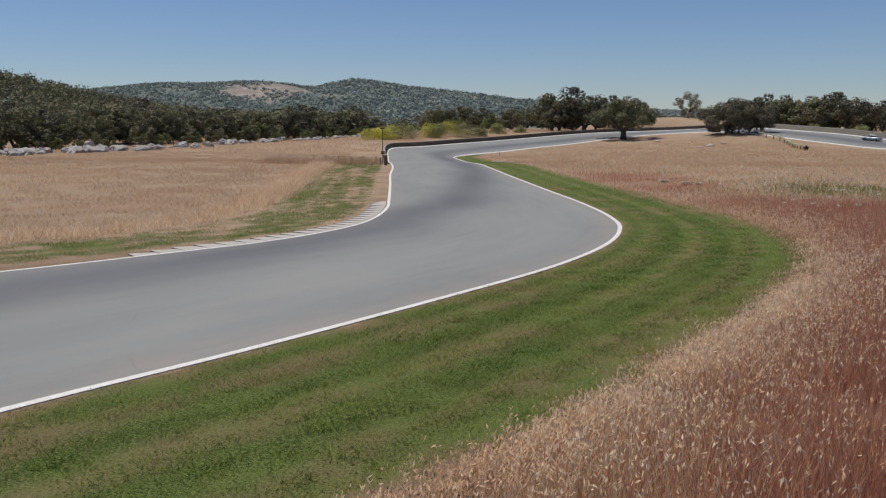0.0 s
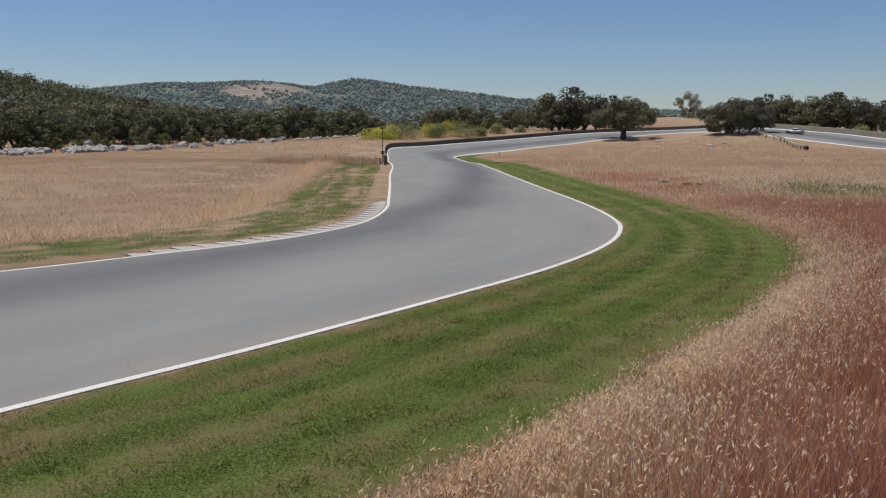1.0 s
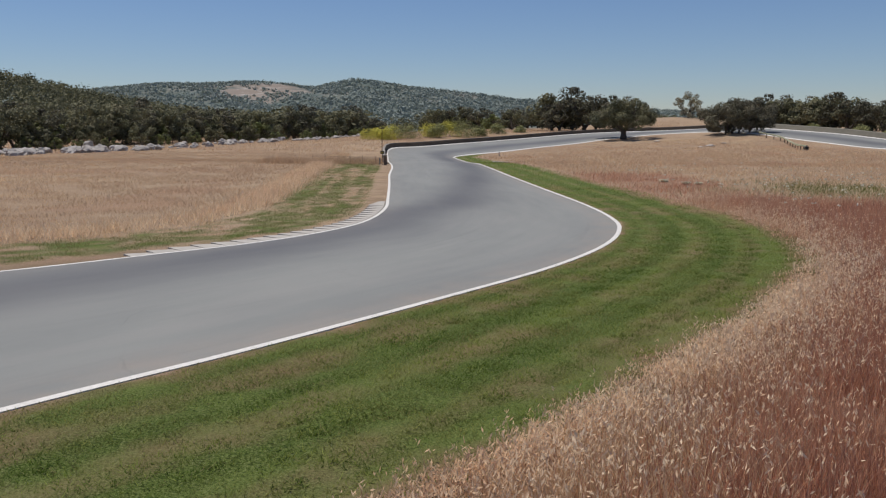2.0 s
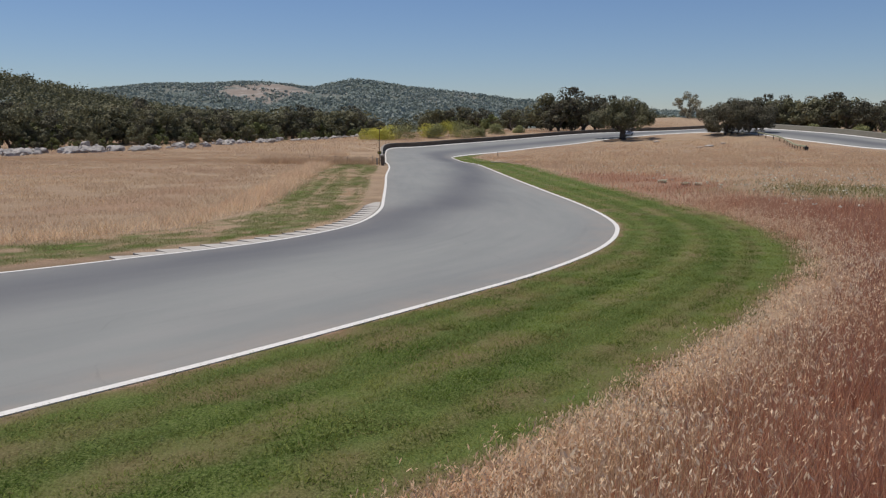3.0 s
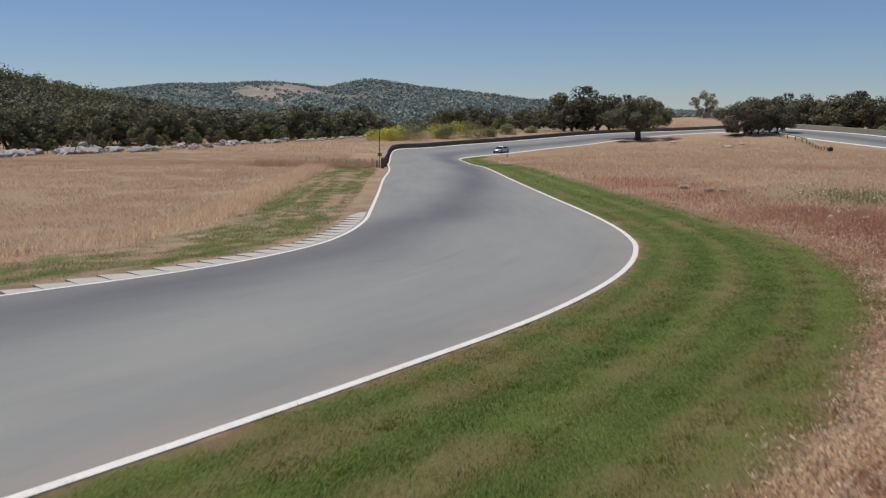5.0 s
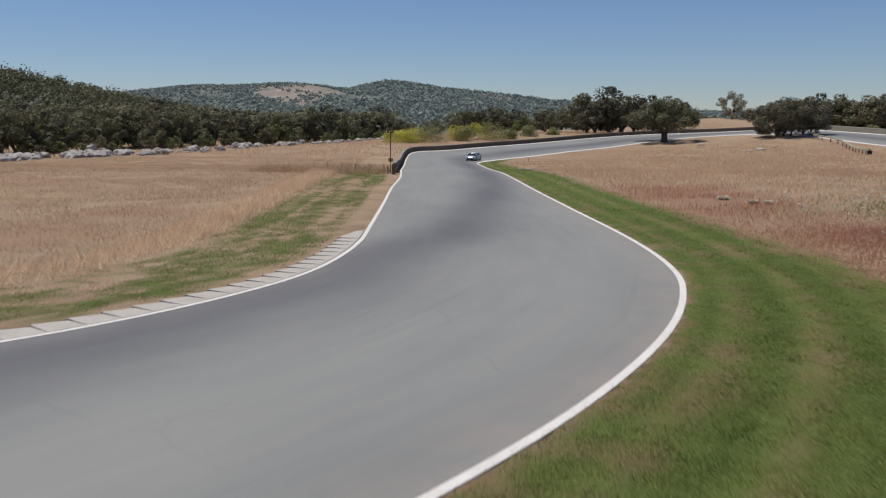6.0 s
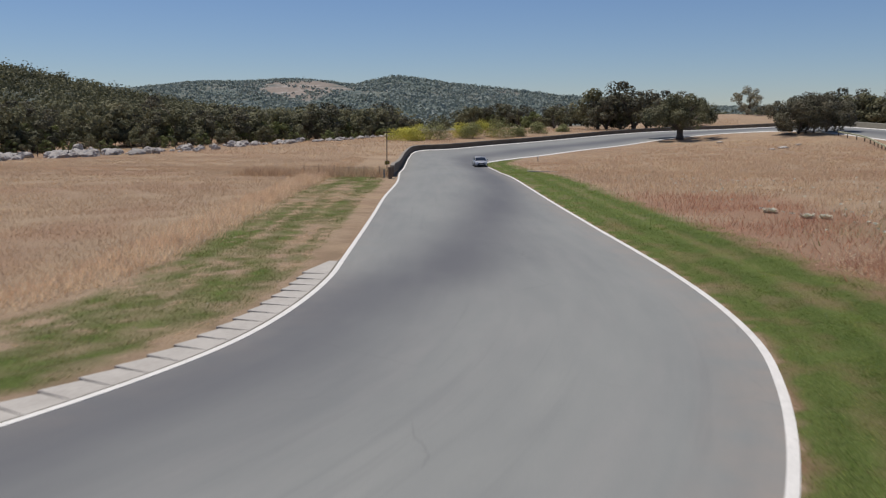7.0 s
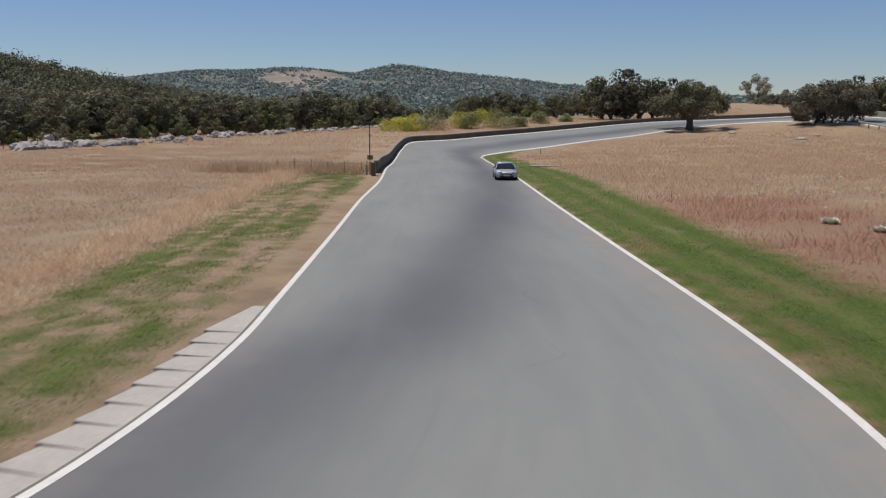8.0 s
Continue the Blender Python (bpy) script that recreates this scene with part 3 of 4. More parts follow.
def oak(name, seed, spread, low, high, lobes, per, leaf, material, droop=0.0, stems=1, squash=1.0, label="", lean=0.0, limbs=6):
    rng = np.random.default_rng(seed)
    thing = new(name)
    for s in range(stems):
        bm = bmesh.new()
        ax, ay = (0, 0) if stems == 1 else (rng.uniform(-0.5, 0.5) * spread, rng.uniform(-0.2, 0.2) * spread)
        girth = (0.085 if limbs > 3 else 0.05) * high if stems == 1 else 0.03 * high
        fork = low * 0.6 + 0.5
        tube(bm, [(ax, ay, -0.4), (ax + 0.03, ay, 0.1), (ax + lean * 0.5, ay + 0.1, fork * 0.6), (ax + lean, ay + 0.1, fork)],
             [girth * 1.5, girth * 1.1, girth * 0.85, girth * 0.9], 9)
        part("trunk", bm, M_BARK, thing, "dark rugged trunk")
        for k in range(limbs if stems == 1 else 2):
            a = k * math.tau / limbs + rng.uniform(-0.3, 0.3)
            reach = spread * rng.uniform(0.5, 0.8) * (1 if stems == 1 else 0.4)
            top = fork + (high - fork) * rng.uniform(0.35, 0.75)
            p0 = Vector((ax + lean, ay + 0.1, fork - 0.15))
            p3 = Vector((ax + math.cos(a) * reach, ay + math.sin(a) * reach, top))
            p1 = p0.lerp(p3, 0.35) + Vector((0, 0, 0.35))
            p2 = p0.lerp(p3, 0.7) + Vector((rng.uniform(-0.3, 0.3), 0.2, 0.3))
            bm = bmesh.new()
            tube(bm, [p0, p1, p2, p3], [girth * 0.6, girth * 0.42, girth * 0.27, girth * 0.1], 6)
            part("limb", bm, M_BARK, thing)
    c, r = crown_lobes(rng, lobes, spread, low, high, droop)
    c[:, 1] *= squash
    v, f = leaf_cards(rng, c, r, per, leaf)
    v[:, 2] = np.maximum(v[:, 2], 0.15)
    crown = sheet("crown", v, f, material)
    told(crown, "tone", np.repeat(rng.uniform(0, 1, lobes), per * 4))
    crown.parent = thing
    return tagged(thing, label, "tree")


def stand(ob, x, y, turn=0.0, scale=1.0, sink=0.0):
    return Matrix.Translation((x, y, float(land(x, y)) - sink)) @ pose(0, 0, 0, 0, 0, turn) @ Matrix.Scale(scale, 4)


def build_trees():
    rng = np.random.default_rng(11)
    o = oak("holm_oak", 5, 8.2, 2.4, 9.0, 62, 330, 0.3, M_OAK, 0.8, label="broad holm oak with a dark forked trunk standing in dry meadow")
    o.matrix_basis = stand(o, 13.6, 203.5)
    o = oak("holm_oak_clump", 8, 7.8, -0.4, 7.4, 84, 280, 0.3, M_OAK_DARK, 0.1, 6, 0.6, label="clump of dark holm oaks with branches down to the grass")
    o.matrix_basis = stand(o, 38.5, 199)
    kinds = [oak("wood_oak", 20 + k, sp, lo, hi, 28, 120, 0.4, m, dr, label=lab, limbs=3)
             for k, (sp, lo, hi, m, dr, lab) in enumerate((
                 (4.8, 0.1, 7.4, M_OAK, 0.2, "rounded holm oak at the edge of the wood"),
                 (5.6, 0.3, 8.4, M_OAK_DARK, 0.3, "dark spreading holm oak at the edge of the wood"),
                 (4.6, 0.0, 6.6, M_OAK_GREEN, 0.1, "greener young oak at the edge of the wood"),
                 (6.0, 0.7, 8.0, M_OAK, 0.4, "wide flat-topped holm oak at the edge of the wood")))]
    used = [False] * len(kinds)

    def plant(k, x, y, scale):
        m = stand(None, x, y, rng.uniform(0, 360), scale, 0.1)
        if not used[k]:
            used[k] = True
            kinds[k].matrix_basis = m
            ob = kinds[k]
        else:
            ob = copy_thing(kinds[k], m)
        tagged(ob, group="oaks of the wood")

    # behind the wall and along the far side of the track
    for k, x, y, s in ((1, -1.5, 258, 1.3), (0, 2.5, 263, 1.45), (1, 6, 259, 1.3), (0, -4, 264, 1.2), (3, 10, 266, 1.2), (1, 16, 272, 1.05), (0, 22.5, 277, 1.0), (2, -26, 300, 0.9), (0, -36, 320, 0.9), (0, -18, 290, 0.75),
                       (2, 44, 420, 0.8), (1, 36, 400, 0.75), (0, 29, 410, 0.7), (3, 22, 380, 0.75), (1, 66, 380, 0.8)):
        plant(k, x, y, s)
    pale = oak("bleached_oak", 47, 5.0, 0.2, 9.2, 34, 130, 0.36, M_OAK_PALE, 0.2, label="pale bleached oak on the dry hillock", limbs=3)
    pale.matrix_basis = stand(pale, 46.5, 318, 40, 1.0, 0.1)
    # the wood behind the far bend: a tall close row, then lower and farther trees
    for i in range(15):
        a, r = math.radians(12.6 + i * 0.72 + rng.uniform(-0.2, 0.2)), rng.uniform(252, 268)
        plant(int(rng.choice([0, 1, 1, 3])), r * math.sin(a) - 2.7, r * math.cos(a), rng.uniform(0.8, 1.0) * (1.08 if 1 < i < 9 else 0.9))
    for i in range(16):
        a, r = math.radians(12.0 + i * 0.75 + rng.uniform(-0.3, 0.3)), rng.uniform(276, 300)
        plant(int(rng.integers(0, 4)), r * math.sin(a) - 2.7, r * math.cos(a), rng.uniform(0.75, 1.0))
    for i in range(12):
        plant(int(rng.integers(0, 4)), 98 + i * 4.5 + rng.uniform(-2, 2), 236 - i * 4 + rng.uniform(-3, 16), rng.uniform(0.8, 1.1))
    # along the boulders on the other side of the meadow
    for i in range(40):
        t = i / 39
        plant(int(rng.integers(0, 4)), -114 + 52 * t + rng.uniform(-3, 2), 142 + 116 * t ** 1.1 + rng.uniform(-3, 5), rng.uniform(0.6, 0.95))
    for i in range(50):
        t = rng.uniform(0, 1)
        plant(int(rng.integers(0, 4)), -134 + 66 * t + rng.uniform(-32, 0), 165 + 118 * t + rng.uniform(0, 34), rng.uniform(0.75, 1.1))
    for i in range(34):
        t = i / 33
        plant(2 if i % 3 else 0, -106 + 52 * t + rng.uniform(-4, 1), 138 + 116 * t ** 1.1 + rng.uniform(-2, 4), rng.uniform(0.32, 0.5))
    for i in range(26):
        plant(int(rng.integers(0, 4)), -58 + i * 2.6 + rng.uniform(-3, 3), 325 + rng.uniform(-15, 60), rng.uniform(0.7, 1.0))


def build_far_woods():
    rng = np.random.default_rng(14)
    pts = []
    n = 0
    while n < 3000:
        a, r = math.radians(rng.uniform(-48, -14)), rng.uniform(250, 620)
        x, y = r * math.sin(a), r * math.cos(a)
        pts.append((x, y, rng.uniform(2.8, 6.0)))
        n += 1
    for _ in range(900):
        a, r = math.radians(rng.uniform(-24, 36)), rng.uniform(380, 800)
        pts.append((r * math.sin(a), r * math.cos(a), rng.uniform(2.2, 4.2)))
    p = np.array(pts)
    z = land(p[:, 0], p[:, 1])
    # four boughs to a tree, so that every crown has a lit top and dark hollows
    k = 4
    c = np.repeat(np.stack([p[:, 0], p[:, 1], z + p[:, 2] * 0.7], 1), k, 0)
    size = np.repeat(p[:, 2], k)
    swing = rng.normal(size=(len(c), 3)) * np.array([0.42, 0.42, 0.25])
    v, f = leaf_cards(rng, c + swing * size[:, None], size * 0.6, 13, 1.25, 0.9, 0.2)
    wood = tagged(sheet("near_hill_woods", v, f, M_OAK), "dense dark oak wood on the slopes behind the meadow", "woods", kind="stuff")
    told(wood, "tone", np.repeat(np.repeat(rng.uniform(0, 1, len(p)) ** 1.5, k), 13 * 4))
    a, r = np.radians(rng.uniform(-46, 34, 24000)), rng.uniform(620, 1650, 24000)
    x, y = r * np.sin(a), r * np.cos(a)
    bear = np.degrees(a)
    bald = 0.9 * np.exp(-(((bear + 20.5) / 4.2) ** 2) - ((r - 1180) / 190) ** 2) + 0.6 * np.exp(-(((bear + 14.2) / 1.8) ** 2) - ((r - 1480) / 70) ** 2)
    keep = wave(x, y, 2.1) + rng.normal(0, 0.35, len(x)) > -0.8 + 1.5 * bald
    x, y = x[keep], y[keep]
    s = rng.uniform(1.6, 4.0, len(x))
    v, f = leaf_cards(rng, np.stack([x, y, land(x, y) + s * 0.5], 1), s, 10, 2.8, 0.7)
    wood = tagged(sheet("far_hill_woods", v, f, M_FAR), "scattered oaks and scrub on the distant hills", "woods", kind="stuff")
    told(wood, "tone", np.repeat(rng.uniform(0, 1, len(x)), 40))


build_trees()
build_far_woods()


# ---- grass ----
def stems(name, pts, height, width, material, seed, lean=0.35, label="", category="grass"):
    """Single grass stems: a tapered bent blade each."""
    rng = np.random.default_rng(seed)
    n = len(pts)
    base = np.stack([pts[:, 0], pts[:, 1], land(pts[:, 0], pts[:, 1]) - 0.02], 1)
    a = rng.uniform(0, math.tau, n)
    side = np.stack([np.cos(a), np.sin(a), 0 * a], 1) * (width * rng.uniform(0.6, 1.4, n))[:, None]
    h = height * rng.uniform(0.6, 1.25, n)
    top = base + np.stack([rng.normal(0, lean, n) * h, rng.normal(0, lean, n) * h, h], 1)
    v = np.stack([base - side * 0.5, base + side * 0.5, top], 1).reshape(-1, 3)
    return tagged(sheet(name, v, np.arange(3 * n).reshape(-1, 3), material), label, category, kind="stuff"), top


def heads(name, top, size, material, seed, label):
    """Drooping seed heads: two crossed small kites each."""
    rng = np.random.default_rng(seed)
    n = len(top)
    a = rng.uniform(0, math.tau, n)
    d = np.stack([np.cos(a) * 0.6, np.sin(a) * 0.6, rng.uniform(0.2, 1.6, n)], 1)
    d /= np.linalg.norm(d, axis=1)[:, None]
    w = np.cross(d, rng.normal(size=(n, 3)))
    w /= np.linalg.norm(w, axis=1)[:, None]
    s = (size * rng.uniform(0.6, 1.4, n))[:, None]
    v = np.stack([top - d * s * 0.5, top + w * s * 0.13, top + d * s * 0.5, top - w * s * 0.13], 1).reshape(-1, 3)
    tagged(sheet(name, v, np.arange(4 * n).reshape(-1, 4), material), label, "grass", kind="stuff")


def scatter(n, xr, yr, seed, clump=0.0, scale=0.6):
    rng = np.random.default_rng(seed)
    p = np.stack([rng.uniform(*xr, n), rng.uniform(*yr, n)], 1)
    if clump:
        k = np.sin(p[:, 0] * scale * 2.1 + 3 * np.sin(p[:, 1] * scale)) * np.sin(p[:, 1] * scale * 1.7 + 2 * np.sin(p[:, 0] * scale * 1.3))
        p = p[rng.uniform(-1, 1, n) * clump < k + (1 - clump)]
    return p, rng


def build_grass():
    # tall oats on the bank by the verge
    p, rng = scatter(580000, (-9, 34), (0.5, 52), 31, 0.5)
    q, rng = scatter(250000, (-8, 17), (1, 26), 34, 0.3)
    fade = np.clip((17 - q[:, 0]) / 7, 0, 1) * np.clip((26 - q[:, 1]) / 8, 0, 1) * np.clip((q[:, 1] - 1) / 4, 0, 1)
    p = np.vstack([p[rng.uniform(0, 1, len(p)) < np.clip((34 - p[:, 0]) / 10, 0, 1) * np.clip((p[:, 1] - 0.5) / 4, 0, 1)], q[rng.uniform(0, 1, len(q)) < fade]])
    d, i = beside(CR, NR, p[:, 0], p[:, 1])
    over = -d - verge(i)
    keep = (over > rng.normal(0, 0.35, len(p))) & (over < 30) & (d < 0)
    p, over = p[keep], over[keep]
    far = np.hypot(p[:, 0] + 2.7, p[:, 1])
    thin = rng.uniform(0, 1, len(p)) < np.clip(24 / far, 0.3, 1)
    p, over = p[thin], over[thin]
    tall = 0.62 * np.clip(0.4 + 0.45 * over, 0.3, 1.0)
    tall *= np.clip(1.35 - 0.6 * rng.uniform(0, 1, len(p)), 0.75, 1.35)
    gold = over + rng.normal(0, 0.8, len(p)) < np.interp(p[:, 1], [6, 12, 20, 30], [3.2, 1.6, 0.8, 0.4])
    top = np.zeros((len(p), 3))
    _, top[~gold] = stems("tall_dry_grass", p[~gold], tall[~gold], 0.017, M_DRY, 32, 0.28, "tall reddish-brown dry wild oats on the bank")
    _, top[gold] = stems("golden_dry_grass", p[gold], tall[gold], 0.016, M_STRAW, 35, 0.25, "golden wild oats along the edge of the verge")
    edge = np.exp(-np.maximum(over - 0.2, 0) / 0.9)
    patch = wave(p[:, 0] * 12, p[:, 1] * 12, 2.0)
    k = rng.uniform(0, 1, len(p)) < 0.02 + 0.9 * edge + 0.05 * (patch > 0.5)
    spike = np.repeat(top[k], 3, 0)
    spike += rng.normal(0, 1, spike.shape) * np.array([0.025, 0.025, 0.05])
    heads("oat_heads", spike, 0.075, M_HEAD, 33, "pale straw-coloured seed heads of wild oats")
    p, rng = scatter(70000, (-14, 60), (-14, 60), 36, 0.4, 0.4)
    d, i = beside(CR, NR, p[:, 0], p[:, 1])
    p = p[(d < 0) & (-d > verge(i) + 0.3) & ((p[:, 1] < 3.8) | (p[:, 0] > 14 + 0.4 * p[:, 1]))]
    stems("outer_bank_grass", p, 0.5, 0.03, M_DRY, 37, 0.35, "reddish-brown dry grass along the bank")
    # the meadow further off
    p, rng = scatter(330000, (-16, 95), (48, 192), 41, 0.45, 0.22)
    d, i = beside(CR, NR, p[:, 0], p[:, 1])
    over = -d - verge(i)
    p = p[(d < 0) & (over > rng.normal(0.1, 0.7, len(p)))]
    d, i = beside(CR, NR, p[:, 0], p[:, 1])
    red = ruddiness(p[:, 0], p[:, 1], -d - verge(i)) + rng.normal(0, 0.2, len(p)) > 0.42
    size = np.interp(p[:, 1], [48, 190], [0.42, 0.3]) * np.where(i > 138, 0.25 + 0.75 * smooth(2, 20, -d), 1)
    stems("meadow_grass", p[red], size[red], 0.035, M_DRY, 42, 0.5, "reddish-brown dry meadow grass")
    green = ~red & (oliveness(p[:, 0], p[:, 1]) > rng.uniform(0.1, 1.0, len(p)))
    stems("straw_meadow_grass", p[~red & ~green], size[~red & ~green], 0.035, M_STRAW, 43, 0.5, "straw-coloured dry meadow grass")
    stems("green_meadow_grass", p[green], size[green], 0.035, M_OLIVE, 44, 0.5, "drifts of greener grass in the meadow")
    # the meadow beyond the kerb
    p, rng = scatter(340000, (-92, -16), (18, 150), 51, 0.45, 0.25)
    d, i = beside(CL, NL, p[:, 0], p[:, 1])
    p = p[(d > 6.4 + rng.normal(0, 0.35, len(p))) & (p[:, 0] < -19 + 0 * d) & (d > 0)]
    d, i = beside(CL, NL, p[:, 0], p[:, 1])
    rng = np.random.default_rng(52)
    red = 0.7 * patchy(p[:, 0], p[:, 1] * 1.7, 15, 6) + 0.3 * patchy(p[:, 0], p[:, 1] * 2.5, 5, 7) + rng.normal(0, 0.1, len(p)) > np.where(d < 9.5, 0.95, 0.5)
    size = np.where(d < 9.5, 0.5, 0.22) * np.interp(p[:, 1], [20, 110, 150], [1, 0.9, 0.5])
    stems("left_meadow_grass", p[red], size[red], 0.028, M_TAN, 53, 0.5, "tan-brown dry meadow grass beyond the kerb")
    stems("left_straw_grass", p[~red], size[~red], 0.028, M_STRAW, 54, 0.5, "straw-coloured dry grass beyond the kerb")
    p, rng = scatter(150000, (-60, -19), (12, 96), 57, 0.35, 0.8)
    d, i = beside(CL, NL, p[:, 0], p[:, 1])
    p = p[(d > 6.5 + 0.9 * patchy(p[:, 0], p[:, 1], 1.5, 58) + rng.normal(0, 0.12, len(p))) & (d < 9.2)]
    stems("golden_fringe_grass", p, 0.55, 0.024, M_HEAD, 59, 0.55, "golden tall grass left standing along the mown shoulder")
    p, rng = scatter(5000, (-38, -22.5), (92, 99), 74, 0.8, 0.9)
    d, i = beside(CL, NL, p[:, 0], p[:, 1])
    stems("dry_scrub", p[d > 1.2], 0.85, 0.05, M_TAN, 75, 0.45, "tangled brown dead scrub round the stakes")
    # thin dry grass round the wood's edge and behind the wall
    p, rng = scatter(150000, (-135, 40), (112, 300), 55, 0.4, 0.12)
    d, i = beside(CL, NL, p[:, 0], p[:, 1])
    e, k = beside(CR, NR, p[:, 0], p[:, 1])
    p = p[(d > 2.5) & ((e > 0) | (k > 150)) & ((p[:, 0] < -92) | (p[:, 1] > 150) | (p[:, 0] > -30))]
    stems("far_straw_grass", p, 0.35, 0.07, M_STRAW, 56, 0.45, "thin straw-coloured grass at the wood's edge")
    # short turf of the verges
    p, rng = scatter(1050000, (-20, 8), (5, 62), 61, 0.25, 0.9)
    d, i = beside(CR, NR, p[:, 0], p[:, 1])
    out = -d
    near_by = rng.uniform(0, 1, len(p)) < np.clip((20 / np.hypot(p[:, 0] + 2.7, p[:, 1] - 4)) ** 1.5, 0.12, 1)
    p = p[(d < 0) & (out > 0.05 + rng.exponential(0.08, len(p))) & (out < verge(i) + 0.4) & near_by]
    d, i = beside(CR, NR, p[:, 0], p[:, 1])
    band = mow(-d, i) + rng.normal(0, 0.4, len(p))
    dryness = np.sin(-d * 4.6 + 1.2 * np.sin(i * 0.11)) * np.sin(i * 0.29 + 1.5 * np.sin(-d)) + 0.5 * wave(p[:, 0] * 9, p[:, 1] * 9, 2.3)
    bald = (rng.uniform(0, 1, len(p)) < np.exp(d / 0.9) * 0.7) | (dryness + rng.normal(0, 0.45, len(p)) > 0.95)
    stems("verge_turf", p[(band > 0) & ~bald], 0.065, 0.018, M_LAWN, 62, 1.0, "short mown green grass of the verge")
    stems("striped_verge_turf", p[(band <= 0) & ~bald], 0.07, 0.018, M_LAWN_DARK, 72, 1.0, "darker mowing stripes of short green grass")
    stems("dry_verge_turf", p[bald], 0.06, 0.018, M_OLIVE, 73, 1.0, "short bleached grass at the track edge")
    p, rng = scatter(60000, (-20, 6), (60, 140), 63, 0.25, 0.9)
    d, i = beside(CR, NR, p[:, 0], p[:, 1])
    p = p[(d < -0.2) & (-d < verge(i))]
    stems("far_verge_turf", p, 0.1, 0.03, M_LAWN, 64, 0.7, "short mown green grass beside the track")
    p, rng = scatter(210000, (-34, -13), (20, 94), 65, 0.4, 0.5)
    d, i = beside(CL, NL, p[:, 0], p[:, 1])
    p = p[(d > 1.3) & (d < 6.8)]
    d, i = beside(CL, NL, p[:, 0], p[:, 1])
    some = shoulder(p[:, 0], p[:, 1], d, i) + np.random.default_rng(66).normal(0, 0.12, len(p)) > 0.3
    stems("shoulder_turf", p[some], 0.09, 0.022, M_OLIVE, 67, 0.7, "patchy green grass on the shoulder")
    stems("shoulder_straw", p[~some], 0.08, 0.022, M_STRAW, 68, 0.8, "short bleached grass on the shoulder")
    # white umbels in the meadow
    p, rng = scatter(1500, (2, 34), (44, 92), 71, 0.6, 0.3)
    d, i = beside(CR, NR, p[:, 0], p[:, 1])
    p = p[(-d > 9) & (oliveness(p[:, 0], p[:, 1]) + 0.12 > rng.uniform(0, 0.8, len(p)))]
    c = np.stack([p[:, 0], p[:, 1], land(p[:, 0], p[:, 1]) + rng.uniform(0.4, 0.7, len(p))], 1)
    v, f = leaf_cards(rng, c, rng.uniform(0.05, 0.14, len(p)), 8, 0.09, 0.4)
    tagged(sheet("white_wild_flowers", v, f, M_FLOWER), "scattered white umbel flowers among dry grass", "flowers", kind="stuff")


# ---- kerb ----
def build_kerb():
    """Saw-toothed concrete blocks along the inside of the bend, each high at its near end."""
    kerb = tagged(new("kerb"), "weathered saw-toothed concrete kerb beside the white line", "kerb", kind="structure")
    seg = np.r_[0, np.cumsum(np.linalg.norm(np.diff(CL, axis=0), axis=1))]
    start, end = np.interp([3.7 * 8, 9.35 * 8], np.arange(len(CL)), seg)
    n = int((end - start) / 0.97)

    def at(s, off):
        i = np.interp(s, seg, np.arange(len(CL)))
        k = int(i)
        p = CL[k] + (CL[min(k + 1, len(CL) - 1)] - CL[k]) * (i - k) + NL[k] * off
        return p[0], p[1], float(land(p[0], p[1]))

    for b in range(n + 1):
        s0 = start + b * 0.97
        s1 = s0 + (0.955 if b < n else 2.6)
        wide0 = min(0.86, 0.4 + 0.2 * b)
        wide1 = wide0 - 0.1 if b < n else 0.3
        bm = bmesh.new()
        rows = []
        for s, w, hi in ((s0, wide0, 0.062), (s1, wide1, 0.02)):
            x0, y0, z0 = at(s, 0.075)
            x1, y1, z1 = at(s, 0.075 + w * 1.05)
            rows.append([bm.verts.new(q) for q in ((x0, y0, z0 - 0.05), (x0, y0, z0 + 0.012), (x1, y1, z1 + hi), (x1, y1, z1 - 0.05))])
        a, c = rows
        for k in range(4):
            bm.faces.new((a[k], a[(k + 1) % 4], c[(k + 1) % 4], c[k]))
        bm.faces.new(a[::-1])
        bm.faces.new(c)
        bmesh.ops.recalc_face_normals(bm, faces=bm.faces)
        part("kerb_block", bm, M_KERB, kerb)


# ---- boulders and fences ----
def boulder_mesh(seed):
    bm = bmesh.new()
    bmesh.ops.create_icosphere(bm, subdivisions=3, radius=1)
    off = Vector((seed * 7.3, seed * 3.1, 0))
    for v in bm.verts:
        n = noise.noise(v.co * 1.1 + off) * 0.5 + noise.noise(v.co * 2.7 + off) * 0.22 + noise.noise(v.co * 6 + off) * 0.07
        v.co *= 1 + n
        v.co.z *= 0.75
    me = bpy.data.meshes.new("boulder")
    bm.to_mesh(me)
    bm.free()
    me.materials.append(M_ROCK)
    return me


